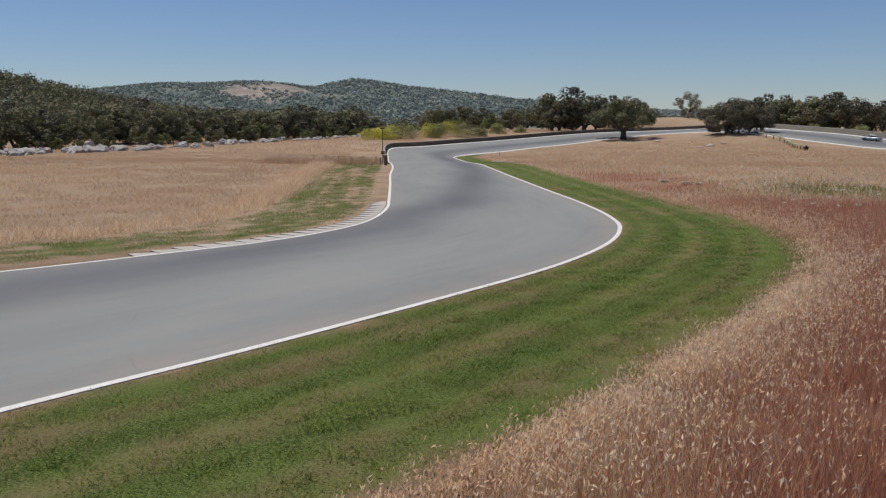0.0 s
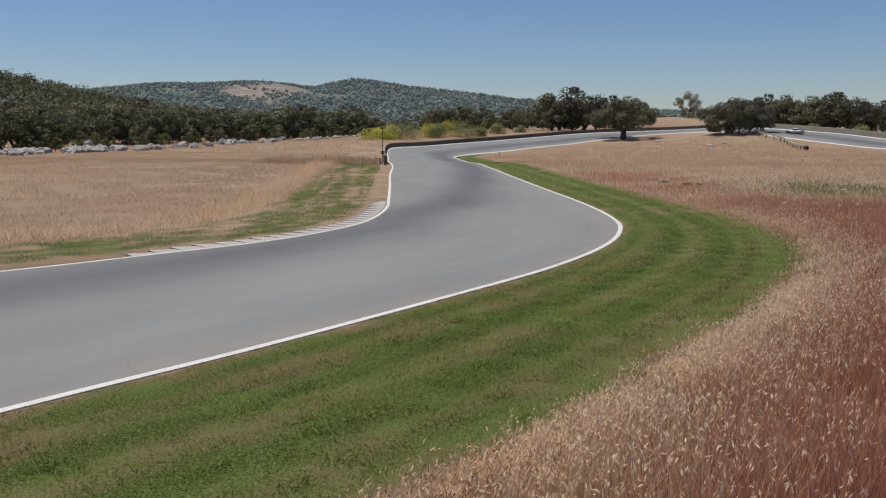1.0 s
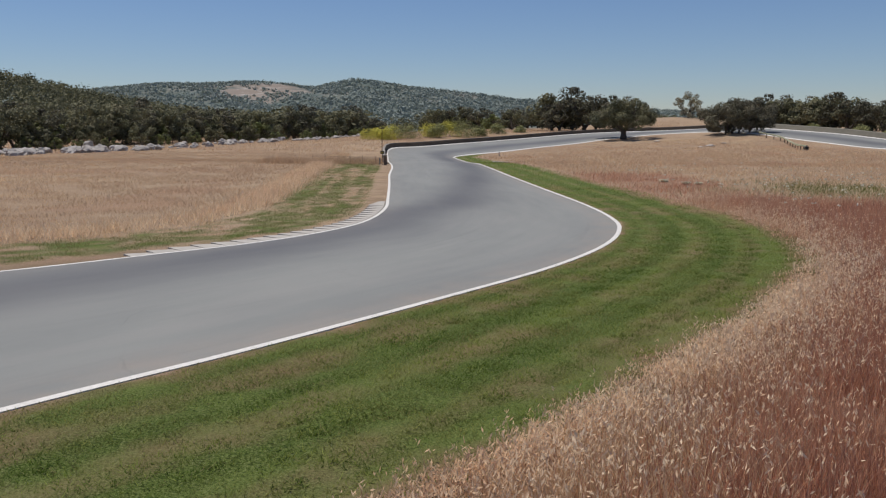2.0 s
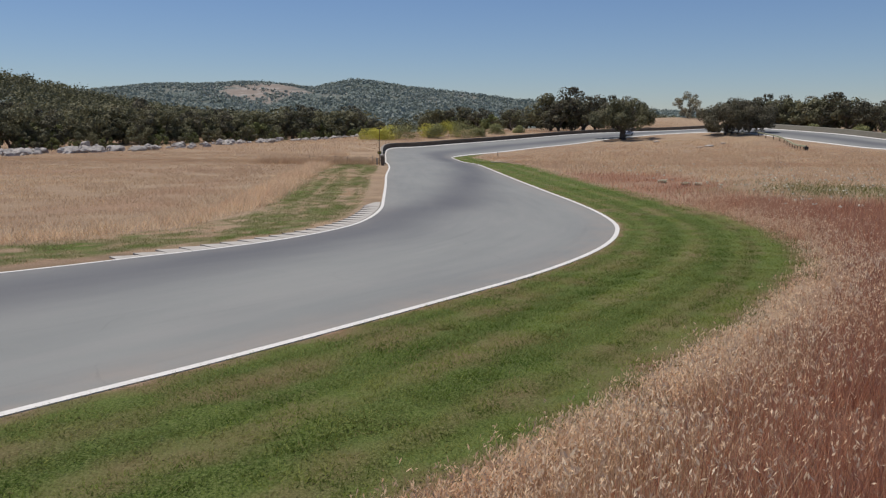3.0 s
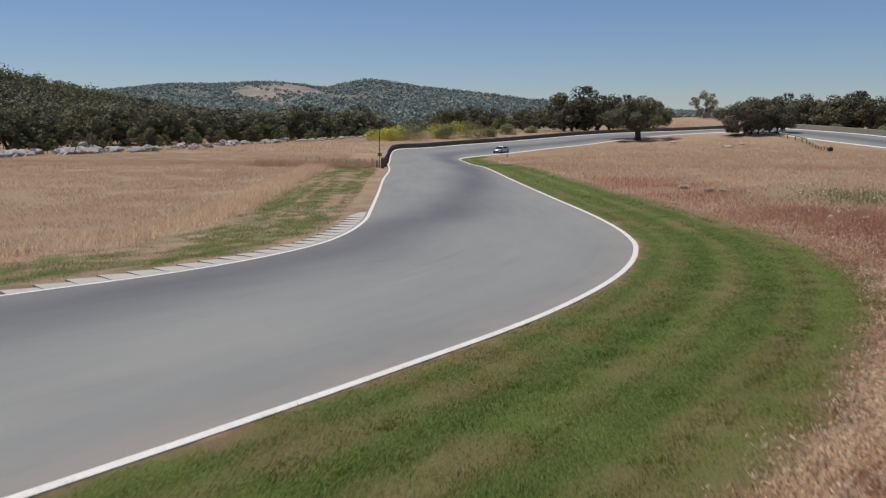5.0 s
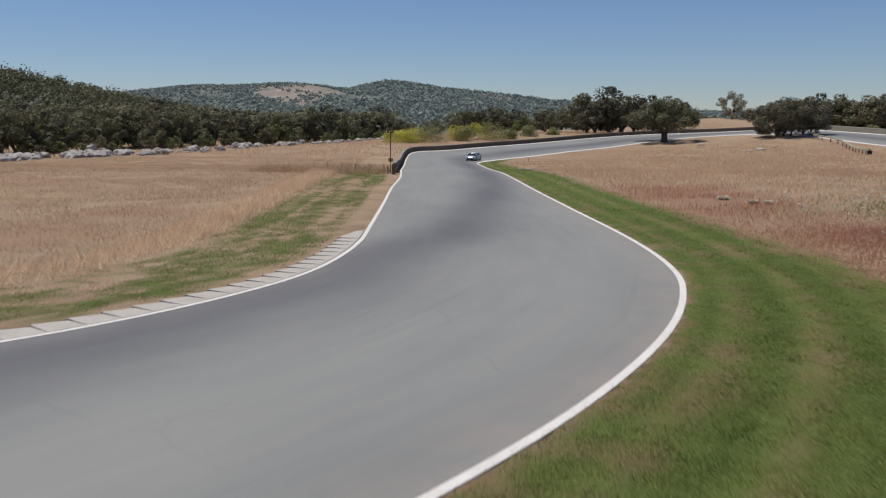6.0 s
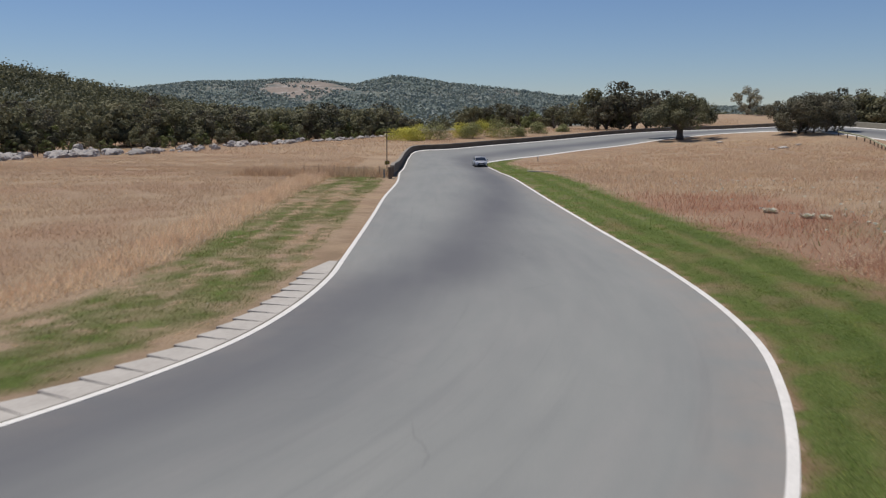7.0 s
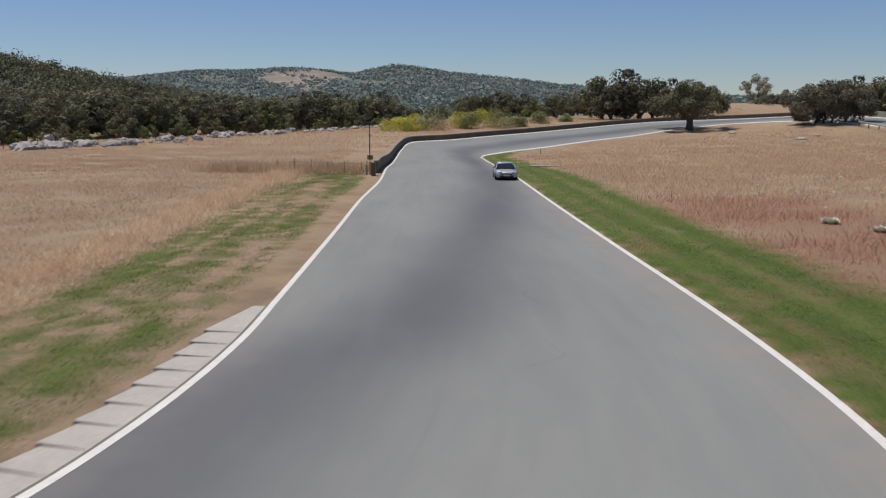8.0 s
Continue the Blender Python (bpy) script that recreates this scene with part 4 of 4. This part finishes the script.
def build_rocks():
    rng = np.random.default_rng(81)
    kinds = [boulder_mesh(k) for k in range(7)]
    line = spline([(-101, 112), (-93, 127), (-86, 148), (-77, 172), (-67, 208), (-60, 246)], 10)
    for i in range(175):
        t = rng.uniform(0, 1) ** 1.35
        c = line[int(t * (len(line) - 1))]
        s = rng.uniform(0.4, 1.35) * (1.1 - 0.45 * t)
        x, y = c[0] + rng.normal(-1.5, 2.2), c[1] + rng.normal(0, 2.5)
        ob = new("boulder", kinds[int(rng.integers(0, 7))])
        ob.matrix_basis = Matrix.Translation((x, y, float(land(x, y)) + 0.12 * s)) @ pose(0, 0, 0, rng.uniform(-15, 15), rng.uniform(-15, 15), rng.uniform(0, 360)) @ Matrix.Diagonal((s * rng.uniform(0.9, 1.5), s, s * rng.uniform(0.8, 1.2), 1))
        tagged(ob, "pale grey limestone boulder at the edge of the meadow", "rock", "boulders along the meadow")
    ob = new("boulder", kinds[2])
    ob.matrix_basis = Matrix.Translation((-92, 147, float(land(-92, 147)) + 1.0)) @ pose(0, 0, 0, 50, 20, 30) @ Matrix.Diagonal((0.9, 1.0, 1.7, 1))
    tagged(ob, "tall upright pale limestone boulder under the oaks", "rock", "boulders along the meadow")
    # flat pale stones in the other meadow
    for x, y, s in ((29.2, 177, 0.75), (26.8, 174, 0.45), (33, 182, 0.4), (20, 190, 0.5)):
        ob = new("flat_stone", kinds[3])
        ob.matrix_basis = Matrix.Translation((x, y, float(land(x, y)) + 0.05)) @ Matrix.Diagonal((s * 1.4, s, s * 0.5, 1))
        tagged(ob, "flat pale stone lying in dry grass", "rock", "stones in the meadow")


def wires(bm, pts, height, r=0.012):
    for a, b in zip(pts, pts[1:]):
        tube(bm, [Vector(a) + Vector((0, 0, height)), Vector(b) + Vector((0, 0, height))], [r, r], 4)


def build_fences():
    rng = np.random.default_rng(91)
    fence = tagged(new("wire_fence"), "old wire fence with leaning iron posts before the wood", "fence")
    line = spline([(-98, 126), (-90, 146), (-81, 172), (-71, 208), (-64, 244)], 8)
    pts = []
    for i in range(0, len(line), 1):
        x, y = line[i]
        z = float(land(x, y))
        pts.append((x, y, z))
        bm = bmesh.new()
        t = rng.normal(0, 0.06)
        tube(bm, [(x, y, z - 0.3), (x + t, y, z + 1.75), (x + t - 0.3, y - 0.1, z + 2.05)], [0.06, 0.055, 0.045], 6)
        part("post", bm, M_RUST, fence)
    for h in (0.6, 1.1, 1.6):
        bm = bmesh.new()
        wires(bm, pts, h)
        part("wire", bm, M_RUST, fence)
    fence = tagged(new("stake_fence"), "short run of rusty stakes and wire at the wall's end", "fence")
    pts = []
    for k in range(6):
        x, y = -23.6 - k * 1.65, 93.6 + k * 0.5
        z = float(land(x, y))
        pts.append((x, y, z))
        bm = bmesh.new()
        tube(bm, [(x, y, z - 0.2), (x + rng.normal(0, 0.05), y, z + rng.uniform(0.75, 1.1))], [0.03, 0.025], 6)
        part("stake", bm, M_RUST, fence)
    bm = bmesh.new()
    wires(bm, pts, 0.8, 0.008)
    part("wire", bm, M_RUST, fence)


def build_track_furniture():
    x, y = -22.5, 92.3
    z = float(land(x, y))
    pole = tagged(new("marshal_pole"), "thin rusty pole with a small signal box at the wall's end", "pole")
    pole.location = (x, y, z)
    bm = bmesh.new()
    tube(bm, [(0, 0, -0.2), (0, 0, 2.0), (0.02, 0, 4.1)], [0.045, 0.045, 0.04], 8)
    part("post", bm, M_RUST, pole)
    bm = bmesh.new()
    box(bm, (0.42, 0.2, 0.34), (0.05, -0.13, 1.4), None, 0.02)
    cabinet = part("signal_box", bm, M_BLACK, pole, "small black signal box")
    for k in (-1, 1):
        bm = bmesh.new()
        box(bm, (0.11, 0.02, 0.2), (0.05 + k * 0.1, -0.242, 1.4), None, 0.005)
        part("signal_plate", bm, M_YELLOW, cabinet, "faded yellow plate")
    bm = bmesh.new()
    box(bm, (0.6, 0.14, 0.12), (0.0, 0, 4.14), None, 0.03)
    part("head", bm, M_RUST, pole)
    bm = bmesh.new()
    box(bm, (0.16, 0.1, 0.9), (-0.28, -0.02, 0.35), None, 0.02)
    part("cable_box", bm, M_STEEL, pole, "grey cable box")
    # guard rail on the far side of the meadow
    rail = tagged(new("guard_rail"), "weathered low guard rail ending in the dry meadow", "guard rail")
    line = spline([(45.6, 167.5), (45.2, 172), (45.6, 179), (45.4, 186), (42.5, 192.5)], 6)
    rows = [(0.0, 0.62), (0.06, 0.68), (0.0, 0.76), (0.06, 0.84), (0.0, 0.92), (-0.1, 0.92), (-0.1, 0.62)]
    v, m = [], len(rows)
    nn = normals(line)
    for i, (px, py) in enumerate(line):
        for off, h in rows:
            v.append((px + nn[i, 0] * off, py + nn[i, 1] * off, float(land(px, py)) + h))
    f = [(m * i + k, m * i + (k + 1) % m, m * i + m + (k + 1) % m, m * i + m + k) for i in range(len(line) - 1) for k in range(m)]
    f += [tuple(range(m))[::-1], tuple(range(len(v) - m, len(v)))]
    shaped("beam", v, f, M_RAIL, rail)
    for i in range(0, len(line), 2):
        px, py = line[i]
        bm = bmesh.new()
        box(bm, (0.14, 0.18, 1.1), (px - 0.16 * nn[i, 0], py - 0.16 * nn[i, 1], float(land(px, py)) + 0.38), None, 0.015)
        part("post", bm, M_RUST, rail)
    bm = bmesh.new()
    box(bm, (0.7, 0.55, 0.75), (45.6, 167.0, float(land(45.6, 167)) + 0.36), pose(0, 0, 0, 0, 0, 12), 0.08)
    part("end_block", bm, M_BLACK, rail, "dark rubber end block")
    # marker post and the pale drain by the inner bend
    post = tagged(new("marker_post"), "small grey marker post beside the inner line", "post")
    bm = bmesh.new()
    z = float(land(-12.3, 141))
    box(bm, (0.12, 0.08, 0.7), (-12.3, 141, z + 0.2), None, 0.015)
    part("stake", bm, M_STEEL, post)
    bm = bmesh.new()
    box(bm, (0.17, 0.03, 0.22), (-12.3, 140.94, z + 0.42), None, 0.01)
    part("reflector", bm, M_LINE, post, "pale reflector plate")
    slab = tagged(new("drain_slab"), "long pale concrete slab lying in green grass", "slab")
    bm = bmesh.new()
    box(bm, (3.4, 0.5, 0.12), (-9.6, 111.5, float(land(-9.6, 111.5)) + 0.05), pose(0, 0, 0, 0, 0, -4), 0.02)
    part("slab", bm, M_KERB, slab)
    wallstub = tagged(new("wall_end_block"), "dark concrete end block of the track wall", "wall end")
    bm = bmesh.new()
    box(bm, (0.34, 0.5, 1.1), (-21.95, 91.3, float(land(-22.4, 91.7)) + 0.5), pose(0, 0, 0, 0, 0, 12), 0.02)
    part("block", bm, M_WALL, wallstub)


# ---- shrubs ----
def shrub(seed, r, h, material, label):
    rng = np.random.default_rng(seed)
    thing = new("broom_shrub")
    bm = bmesh.new()
    for k in range(5):
        a = k * 1.26
        tube(bm, [(0.05 * math.cos(a), 0.05 * math.sin(a), -0.1), (math.cos(a) * r * 0.3, math.sin(a) * r * 0.3, h * 0.45)], [0.07, 0.03], 5) if k == 0 else None
    part("stem", bm, M_BARK, thing)
    d = rng.normal(size=(16, 3))
    d[:, 2] = np.abs(d[:, 2])
    d /= np.linalg.norm(d, axis=1)[:, None]
    c = np.vstack([d * np.array([r, r, h]) * 0.62, [[0, 0, h * 0.4]]])
    v, f = leaf_cards(rng, c, rng.uniform(0.36, 0.46, len(c)) * min(r, h), 190, 0.2, 0.95)
    v[:, 2] = np.maximum(v[:, 2], 0.02)
    crown = sheet("foliage", v, f, material)
    told(crown, "tone", np.repeat(rng.uniform(0, 1, len(c)), 760))
    crown.parent = thing
    return tagged(thing, label, "shrub", "broom shrubs behind the wall")


def build_shrubs():
    for k, (x, y, r, h, flower) in enumerate(((-48.5, 203, 3.0, 2.7, 1), (-44.6, 205, 3.1, 3.1, 1), (-39.8, 202, 3.1, 3.7, 0), (-44.5, 199.5, 2.3, 2.2, 1), (-35, 208, 2.7, 3.2, 1),
                                             (-32.2, 206, 2.6, 3.2, 0), (-30.5, 213, 3.0, 3.4, 1), (-26.5, 209, 3.6, 3.9, 0), (-22.6, 214, 2.0, 2.4, 0), (-18.5, 226, 2.3, 2.3, 0), (-13, 236, 1.6, 1.6, 0),
                                             (72, 214, 1.8, 1.7, 0), (77, 210, 1.4, 1.3, 0), (63, 222, 1.4, 1.4, 0))):
        ob = shrub(100 + k, r * 1.3, h * 1.35, M_BROOM_Y if flower else M_BROOM, "yellow-flowering broom shrub behind the track wall" if flower else "rounded grey-green broom shrub behind the track wall")
        ob.location = (x, y, float(land(x, y)))
    rng = np.random.default_rng(5)
    for x, y, r, mat, lab in ((6.1, 68.6, 0.36, M_FLOWER, "pale straw tussock standing out of brown grass"), (7.5, 66.2, 0.34, M_FLOWER, "pale straw tussock standing out of brown grass"),
                              (8.4, 66.0, 0.32, M_FLOWER, "small pale flowering tussock"), (1.45, 14.9, 0.33, M_BROOM, "low grey-green thistle in tall dry grass")):
        n = 260
        a, q = rng.uniform(0, math.tau, n), np.sqrt(rng.uniform(0, 1, n)) * r
        base = np.stack([x + np.cos(a) * q * 0.5, y + np.sin(a) * q * 0.5, np.full(n, float(land(x, y)))], 1)
        top = base + np.stack([np.cos(a) * q * 0.8, np.sin(a) * q * 0.8, rng.uniform(0.2, 1.1, n) * r * 0.7], 1)
        sd = np.stack([-np.sin(a), np.cos(a), 0 * a], 1) * 0.03
        v = np.stack([base - sd, base + sd, top + sd * 0.6, top - sd * 0.6], 1).reshape(-1, 3)
        tagged(sheet("tussock", v, np.arange(4 * n).reshape(-1, 4), mat), lab, "grass tussock")


# ---- the car ----
def car_paint():
    m, nt, p = graph("silver_car_paint", 0.32, 0.55, 0.5)
    c = mixed(nt, steps(nt, grain(nt, 2.0, 3.0, where=nt.nodes.new("ShaderNodeTexCoord").outputs["Object"]), 0.3, 0.7), (0.42, 0.425, 0.44), (0.50, 0.50, 0.515))
    nt.links.new(c, p.inputs["Base Color"])
    return m


def glass_dark():
    m, nt, p = graph("tinted_car_glass", 0.08, 0.0, 0.35)
    p.inputs["Base Color"].default_value = (0.015, 0.018, 0.022, 1)
    return m


def loft(rows, material, name, parent, label="", close=True):
    """A skin over rows of points, each row the same length."""
    m = len(rows[0])
    v = [q for row in rows for q in row]
    f = [(m * i + k, m * i + k + 1, m * i + m + k + 1, m * i + m + k) for i in range(len(rows) - 1) for k in range(m - 1)]
    if close:
        f += [tuple(range(m))[::-1], tuple(range(len(v) - m, len(v)))]
    ob = shaped(name, v, f, material, parent, label)
    bm = bmesh.new()
    bm.from_mesh(ob.data)
    bmesh.ops.recalc_face_normals(bm, faces=bm.faces)
    bm.to_mesh(ob.data)
    bm.free()
    if len(rows) > 4:
        ob.data.shade_smooth()
    return ob


def build_car():
    """A silver coupe that points along +y, with its origin on the road."""
    car = tagged(new("coupe_car"), "silver two-door coupe driving along the race track", "car")
    paint, glass = car_paint(), glass_dark()
    tyre_m = simple("tyre_rubber", (0.02, 0.02, 0.02), (0.035, 0.034, 0.033), 9.0, 0.85)
    rim_m = simple("alloy_rim", (0.45, 0.46, 0.47), (0.35, 0.36, 0.37), 6.0, 0.35, 0.8)
    lamp_m = simple("clear_lamp", (0.75, 0.77, 0.8), (0.6, 0.62, 0.65), 9.0, 0.12, 0.2)
    red_m = simple("red_lamp", (0.35, 0.015, 0.012), (0.28, 0.01, 0.01), 9.0, 0.2)
    # stations from the tail to the nose: y, half width, lower edge, shoulder height, middle height
    st = [(-2.16, 0.66, 0.42, 0.78, 0.86), (-2.08, 0.78, 0.30, 0.90, 0.98), (-1.75, 0.87, 0.22, 0.94, 1.02), (-1.0, 0.90, 0.19, 0.92, 0.99), (0.0, 0.89, 0.18, 0.88, 0.95),
          (0.85, 0.89, 0.18, 0.86, 0.95), (1.45, 0.88, 0.19, 0.79, 0.86), (1.85, 0.84, 0.20, 0.70, 0.75), (2.08, 0.74, 0.24, 0.60, 0.64), (2.18, 0.58, 0.30, 0.50, 0.53)]
    rows = []
    for y, w, lo, sh, mid in st:
        half = [(w * 0.86, lo), (w * 0.97, lo + 0.08), (w, (lo + sh) / 2), (w * 0.98, sh - 0.07), (w * 0.9, sh), (w * 0.5, mid - 0.015), (0, mid)]
        rows.append([(-x, y, z) for x, z in half] + [(x, y, z) for x, z in half[-2::-1]])
    loft(rows, paint, "body", car)
    # roof and glass
    rows = []
    for y, w, z in ((-1.05, 0.60, 1.265), (-0.75, 0.63, 1.315), (-0.2, 0.65, 1.335), (0.2, 0.64, 1.315), (0.42, 0.62, 1.275)):
        rows.append([(-w - 0.02, y, z - 0.05), (-w, y, z), (-w * 0.5, y, z + 0.018), (0, y, z + 0.022), (w * 0.5, y, z + 0.018), (w, y, z), (w + 0.02, y, z - 0.05)])
    loft(rows, paint, "roof", car)
    loft([[(-0.79, 1.22, 0.905), (0, 1.34, 0.96), (0.79, 1.22, 0.905)], [(-0.635, 0.43, 1.255), (0, 0.47, 1.29), (0.635, 0.43, 1.255)], [(-0.62, 0.40, 1.235), (0, 0.44, 1.265), (0.62, 0.40, 1.235)],
          [(-0.72, 1.18, 0.86), (0, 1.28, 0.90), (0.72, 1.18, 0.86)]], glass, "windshield", car, "dark tinted windshield")
    loft([[(-0.70, -1.85, 0.99), (0, -1.92, 1.01), (0.70, -1.85, 0.99)], [(-0.61, -1.06, 1.25), (0, -1.09, 1.275), (0.61, -1.06, 1.25)], [(-0.60, -1.02, 1.22), (0, -1.05, 1.24), (0.60, -1.02, 1.22)],
          [(-0.68, -1.8, 0.95), (0, -1.87, 0.97), (0.68, -1.8, 0.95)]], glass, "rear_window", car, "dark tinted rear window")
    for s in (-1, 1):
        loft([[(s * 0.80, 1.05, 0.87), (s * 0.82, 0.0, 0.90), (s * 0.81, -1.0, 0.93), (s * 0.74, -1.55, 0.96)], [(s * 0.655, 0.38, 1.235), (s * 0.675, 0.0, 1.275), (s * 0.66, -0.8, 1.265), (s * 0.63, -1.02, 1.23)],
              [(s * 0.61, 0.36, 1.22), (s * 0.63, 0.0, 1.25), (s * 0.62, -0.8, 1.24), (s * 0.59, -1.0, 1.21)], [(s * 0.74, 1.0, 0.84), (s * 0.76, 0.0, 0.86), (s * 0.75, -1.0, 0.89), (s * 0.68, -1.5, 0.92)]], glass, "side_window", car, "dark tinted side window")
        for nm, a, b in (("windscreen_pillar", (s * 0.81, 1.20, 0.89), (s * 0.65, 0.40, 1.26)), ("rear_pillar", (s * 0.75, -1.82, 0.98), (s * 0.63, -1.02, 1.26))):
            bm = bmesh.new()
            tube(bm, [a, b], [0.05, 0.04], 6)
            part(nm, bm, paint, car)
        bm = bmesh.new()
        box(bm, (0.2, 0.12, 0.13), (s * 0.99, 0.72, 0.97), None, 0.03)
        part("mirror", bm, paint, car)
        bm = bmesh.new()
        box(bm, (0.42, 0.2, 0.15), (s * 0.58, 2.0, 0.645), pose(0, 0, 0, -25, s * 12, s * -28), 0.03)
        part("headlight", bm, lamp_m, car, "clear swept-back headlight")
        bm = bmesh.new()
        box(bm, (0.34, 0.06, 0.13), (s * 0.58, -2.12, 0.76), pose(0, 0, 0, 0, 0, s * -14), 0.02)
        part("taillight", bm, red_m, car, "red tail light")
        bm = bmesh.new()
        box(bm, (0.2, 0.06, 0.1), (s * 0.55, 2.12, 0.36), pose(0, 0, 0, 0, 0, s * -20), 0.02)
        part("fog_lamp", bm, M_BLACK, car, "black fog lamp recess")
        bm = bmesh.new()
        box(bm, (0.06, 1.9, 0.1), (s * 0.885, 0.0, 0.2), None, 0.02)
        part("side_skirt", bm, M_BLACK, car, "dark side skirt")
    for nm, size, at, mat, lab in (("grille", (0.8, 0.06, 0.14), (0, 2.19, 0.52), M_BLACK, "black upper grille"), ("air_intake", (1.1, 0.08, 0.15), (0, 2.17, 0.33), M_BLACK, "wide black lower air intake"),
                                   ("front_lip", (1.35, 0.14, 0.05), (0, 2.08, 0.215), M_BLACK, "black front lip"), ("plate", (0.5, 0.02, 0.11), (0, 2.24, 0.425), M_LINE, "plain white plate"),
                                   ("rear_bumper", (1.4, 0.08, 0.16), (0, -2.16, 0.40), M_BLACK, "dark rear bumper insert"), ("underbody", (1.5, 3.6, 0.1), (0, 0, 0.2), M_BLACK, "dark underbody")):
        bm = bmesh.new()
        box(bm, size, at, None, 0.012)
        part(nm, bm, mat, car, lab)
    for s in (-1, 1):
        for y in (-1.3, 1.36):
            wheel = new("wheel")
            wheel.parent = car
            wheel.location = (s * 0.80, y, 0.32)
            bm = bmesh.new()
            tube(bm, [(-0.11, 0, 0), (-0.09, 0, 0), (0.09, 0, 0), (0.11, 0, 0)], [0.28, 0.32, 0.32, 0.28], 28)
            part("tyre", bm, tyre_m, wheel)
            bm = bmesh.new()
            for k in range(5):
                box(bm, (0.02, 0.055, 0.2), (0, 0, 0), pose(s * 0.112, 0, 0, k * 72) @ pose(0, 0, 0.12), 0.006)
            tube(bm, [(s * 0.10, 0, 0), (s * 0.125, 0, 0)], [0.06, 0.05], 12)
            part("rim", bm, rim_m, wheel, "five-spoke alloy rim")
    return car


build_kerb()
build_rocks()
build_fences()
build_track_furniture()
build_shrubs()
build_grass()
coupe = build_car()
coupe.scale = (0.91, 0.91, 0.91)


def motions():
    keys = [(0, 64.9, 187.9), (0.5, 58.5, 193.2), (1, 51.3, 196.8), (1.5, 44.6, 204), (2, 37, 213), (2.5, 27, 219.5), (3, 15.5, 215), (3.5, 6.0, 201.8), (4, -4.6, 182), (4.5, -10.0, 167),
            (5, -14.6, 156), (5.5, -18.6, 146.5), (6, -20.7, 139), (6.5, -20.5, 132.4), (7, -18.5, 124.0), (7.5, -14.9, 109.0), (8, -11.4, 90.5)]
    tt = np.array([k[0] for k in keys])
    path = spline([(k[1], k[2]) for k in keys], 4)
    fine = np.linspace(0, 8, len(path))
    way = np.gradient(path, axis=0)
    rows = []
    for i, t in enumerate(fine):
        x, y = path[i]
        dx, dy = way[i] / np.linalg.norm(way[i])
        z = float(land(x, y)) + 0.016
        rise = math.degrees(math.atan2(float(land(x + dx, y + dy)) - float(land(x - dx, y - dy)), 2))
        rows.append((float(t), pose(x, y, z, 0, 0, math.degrees(math.atan2(-dx, dy))) @ pose(0, 0, 0, rise)))
    walk(coupe, rows)


motions()
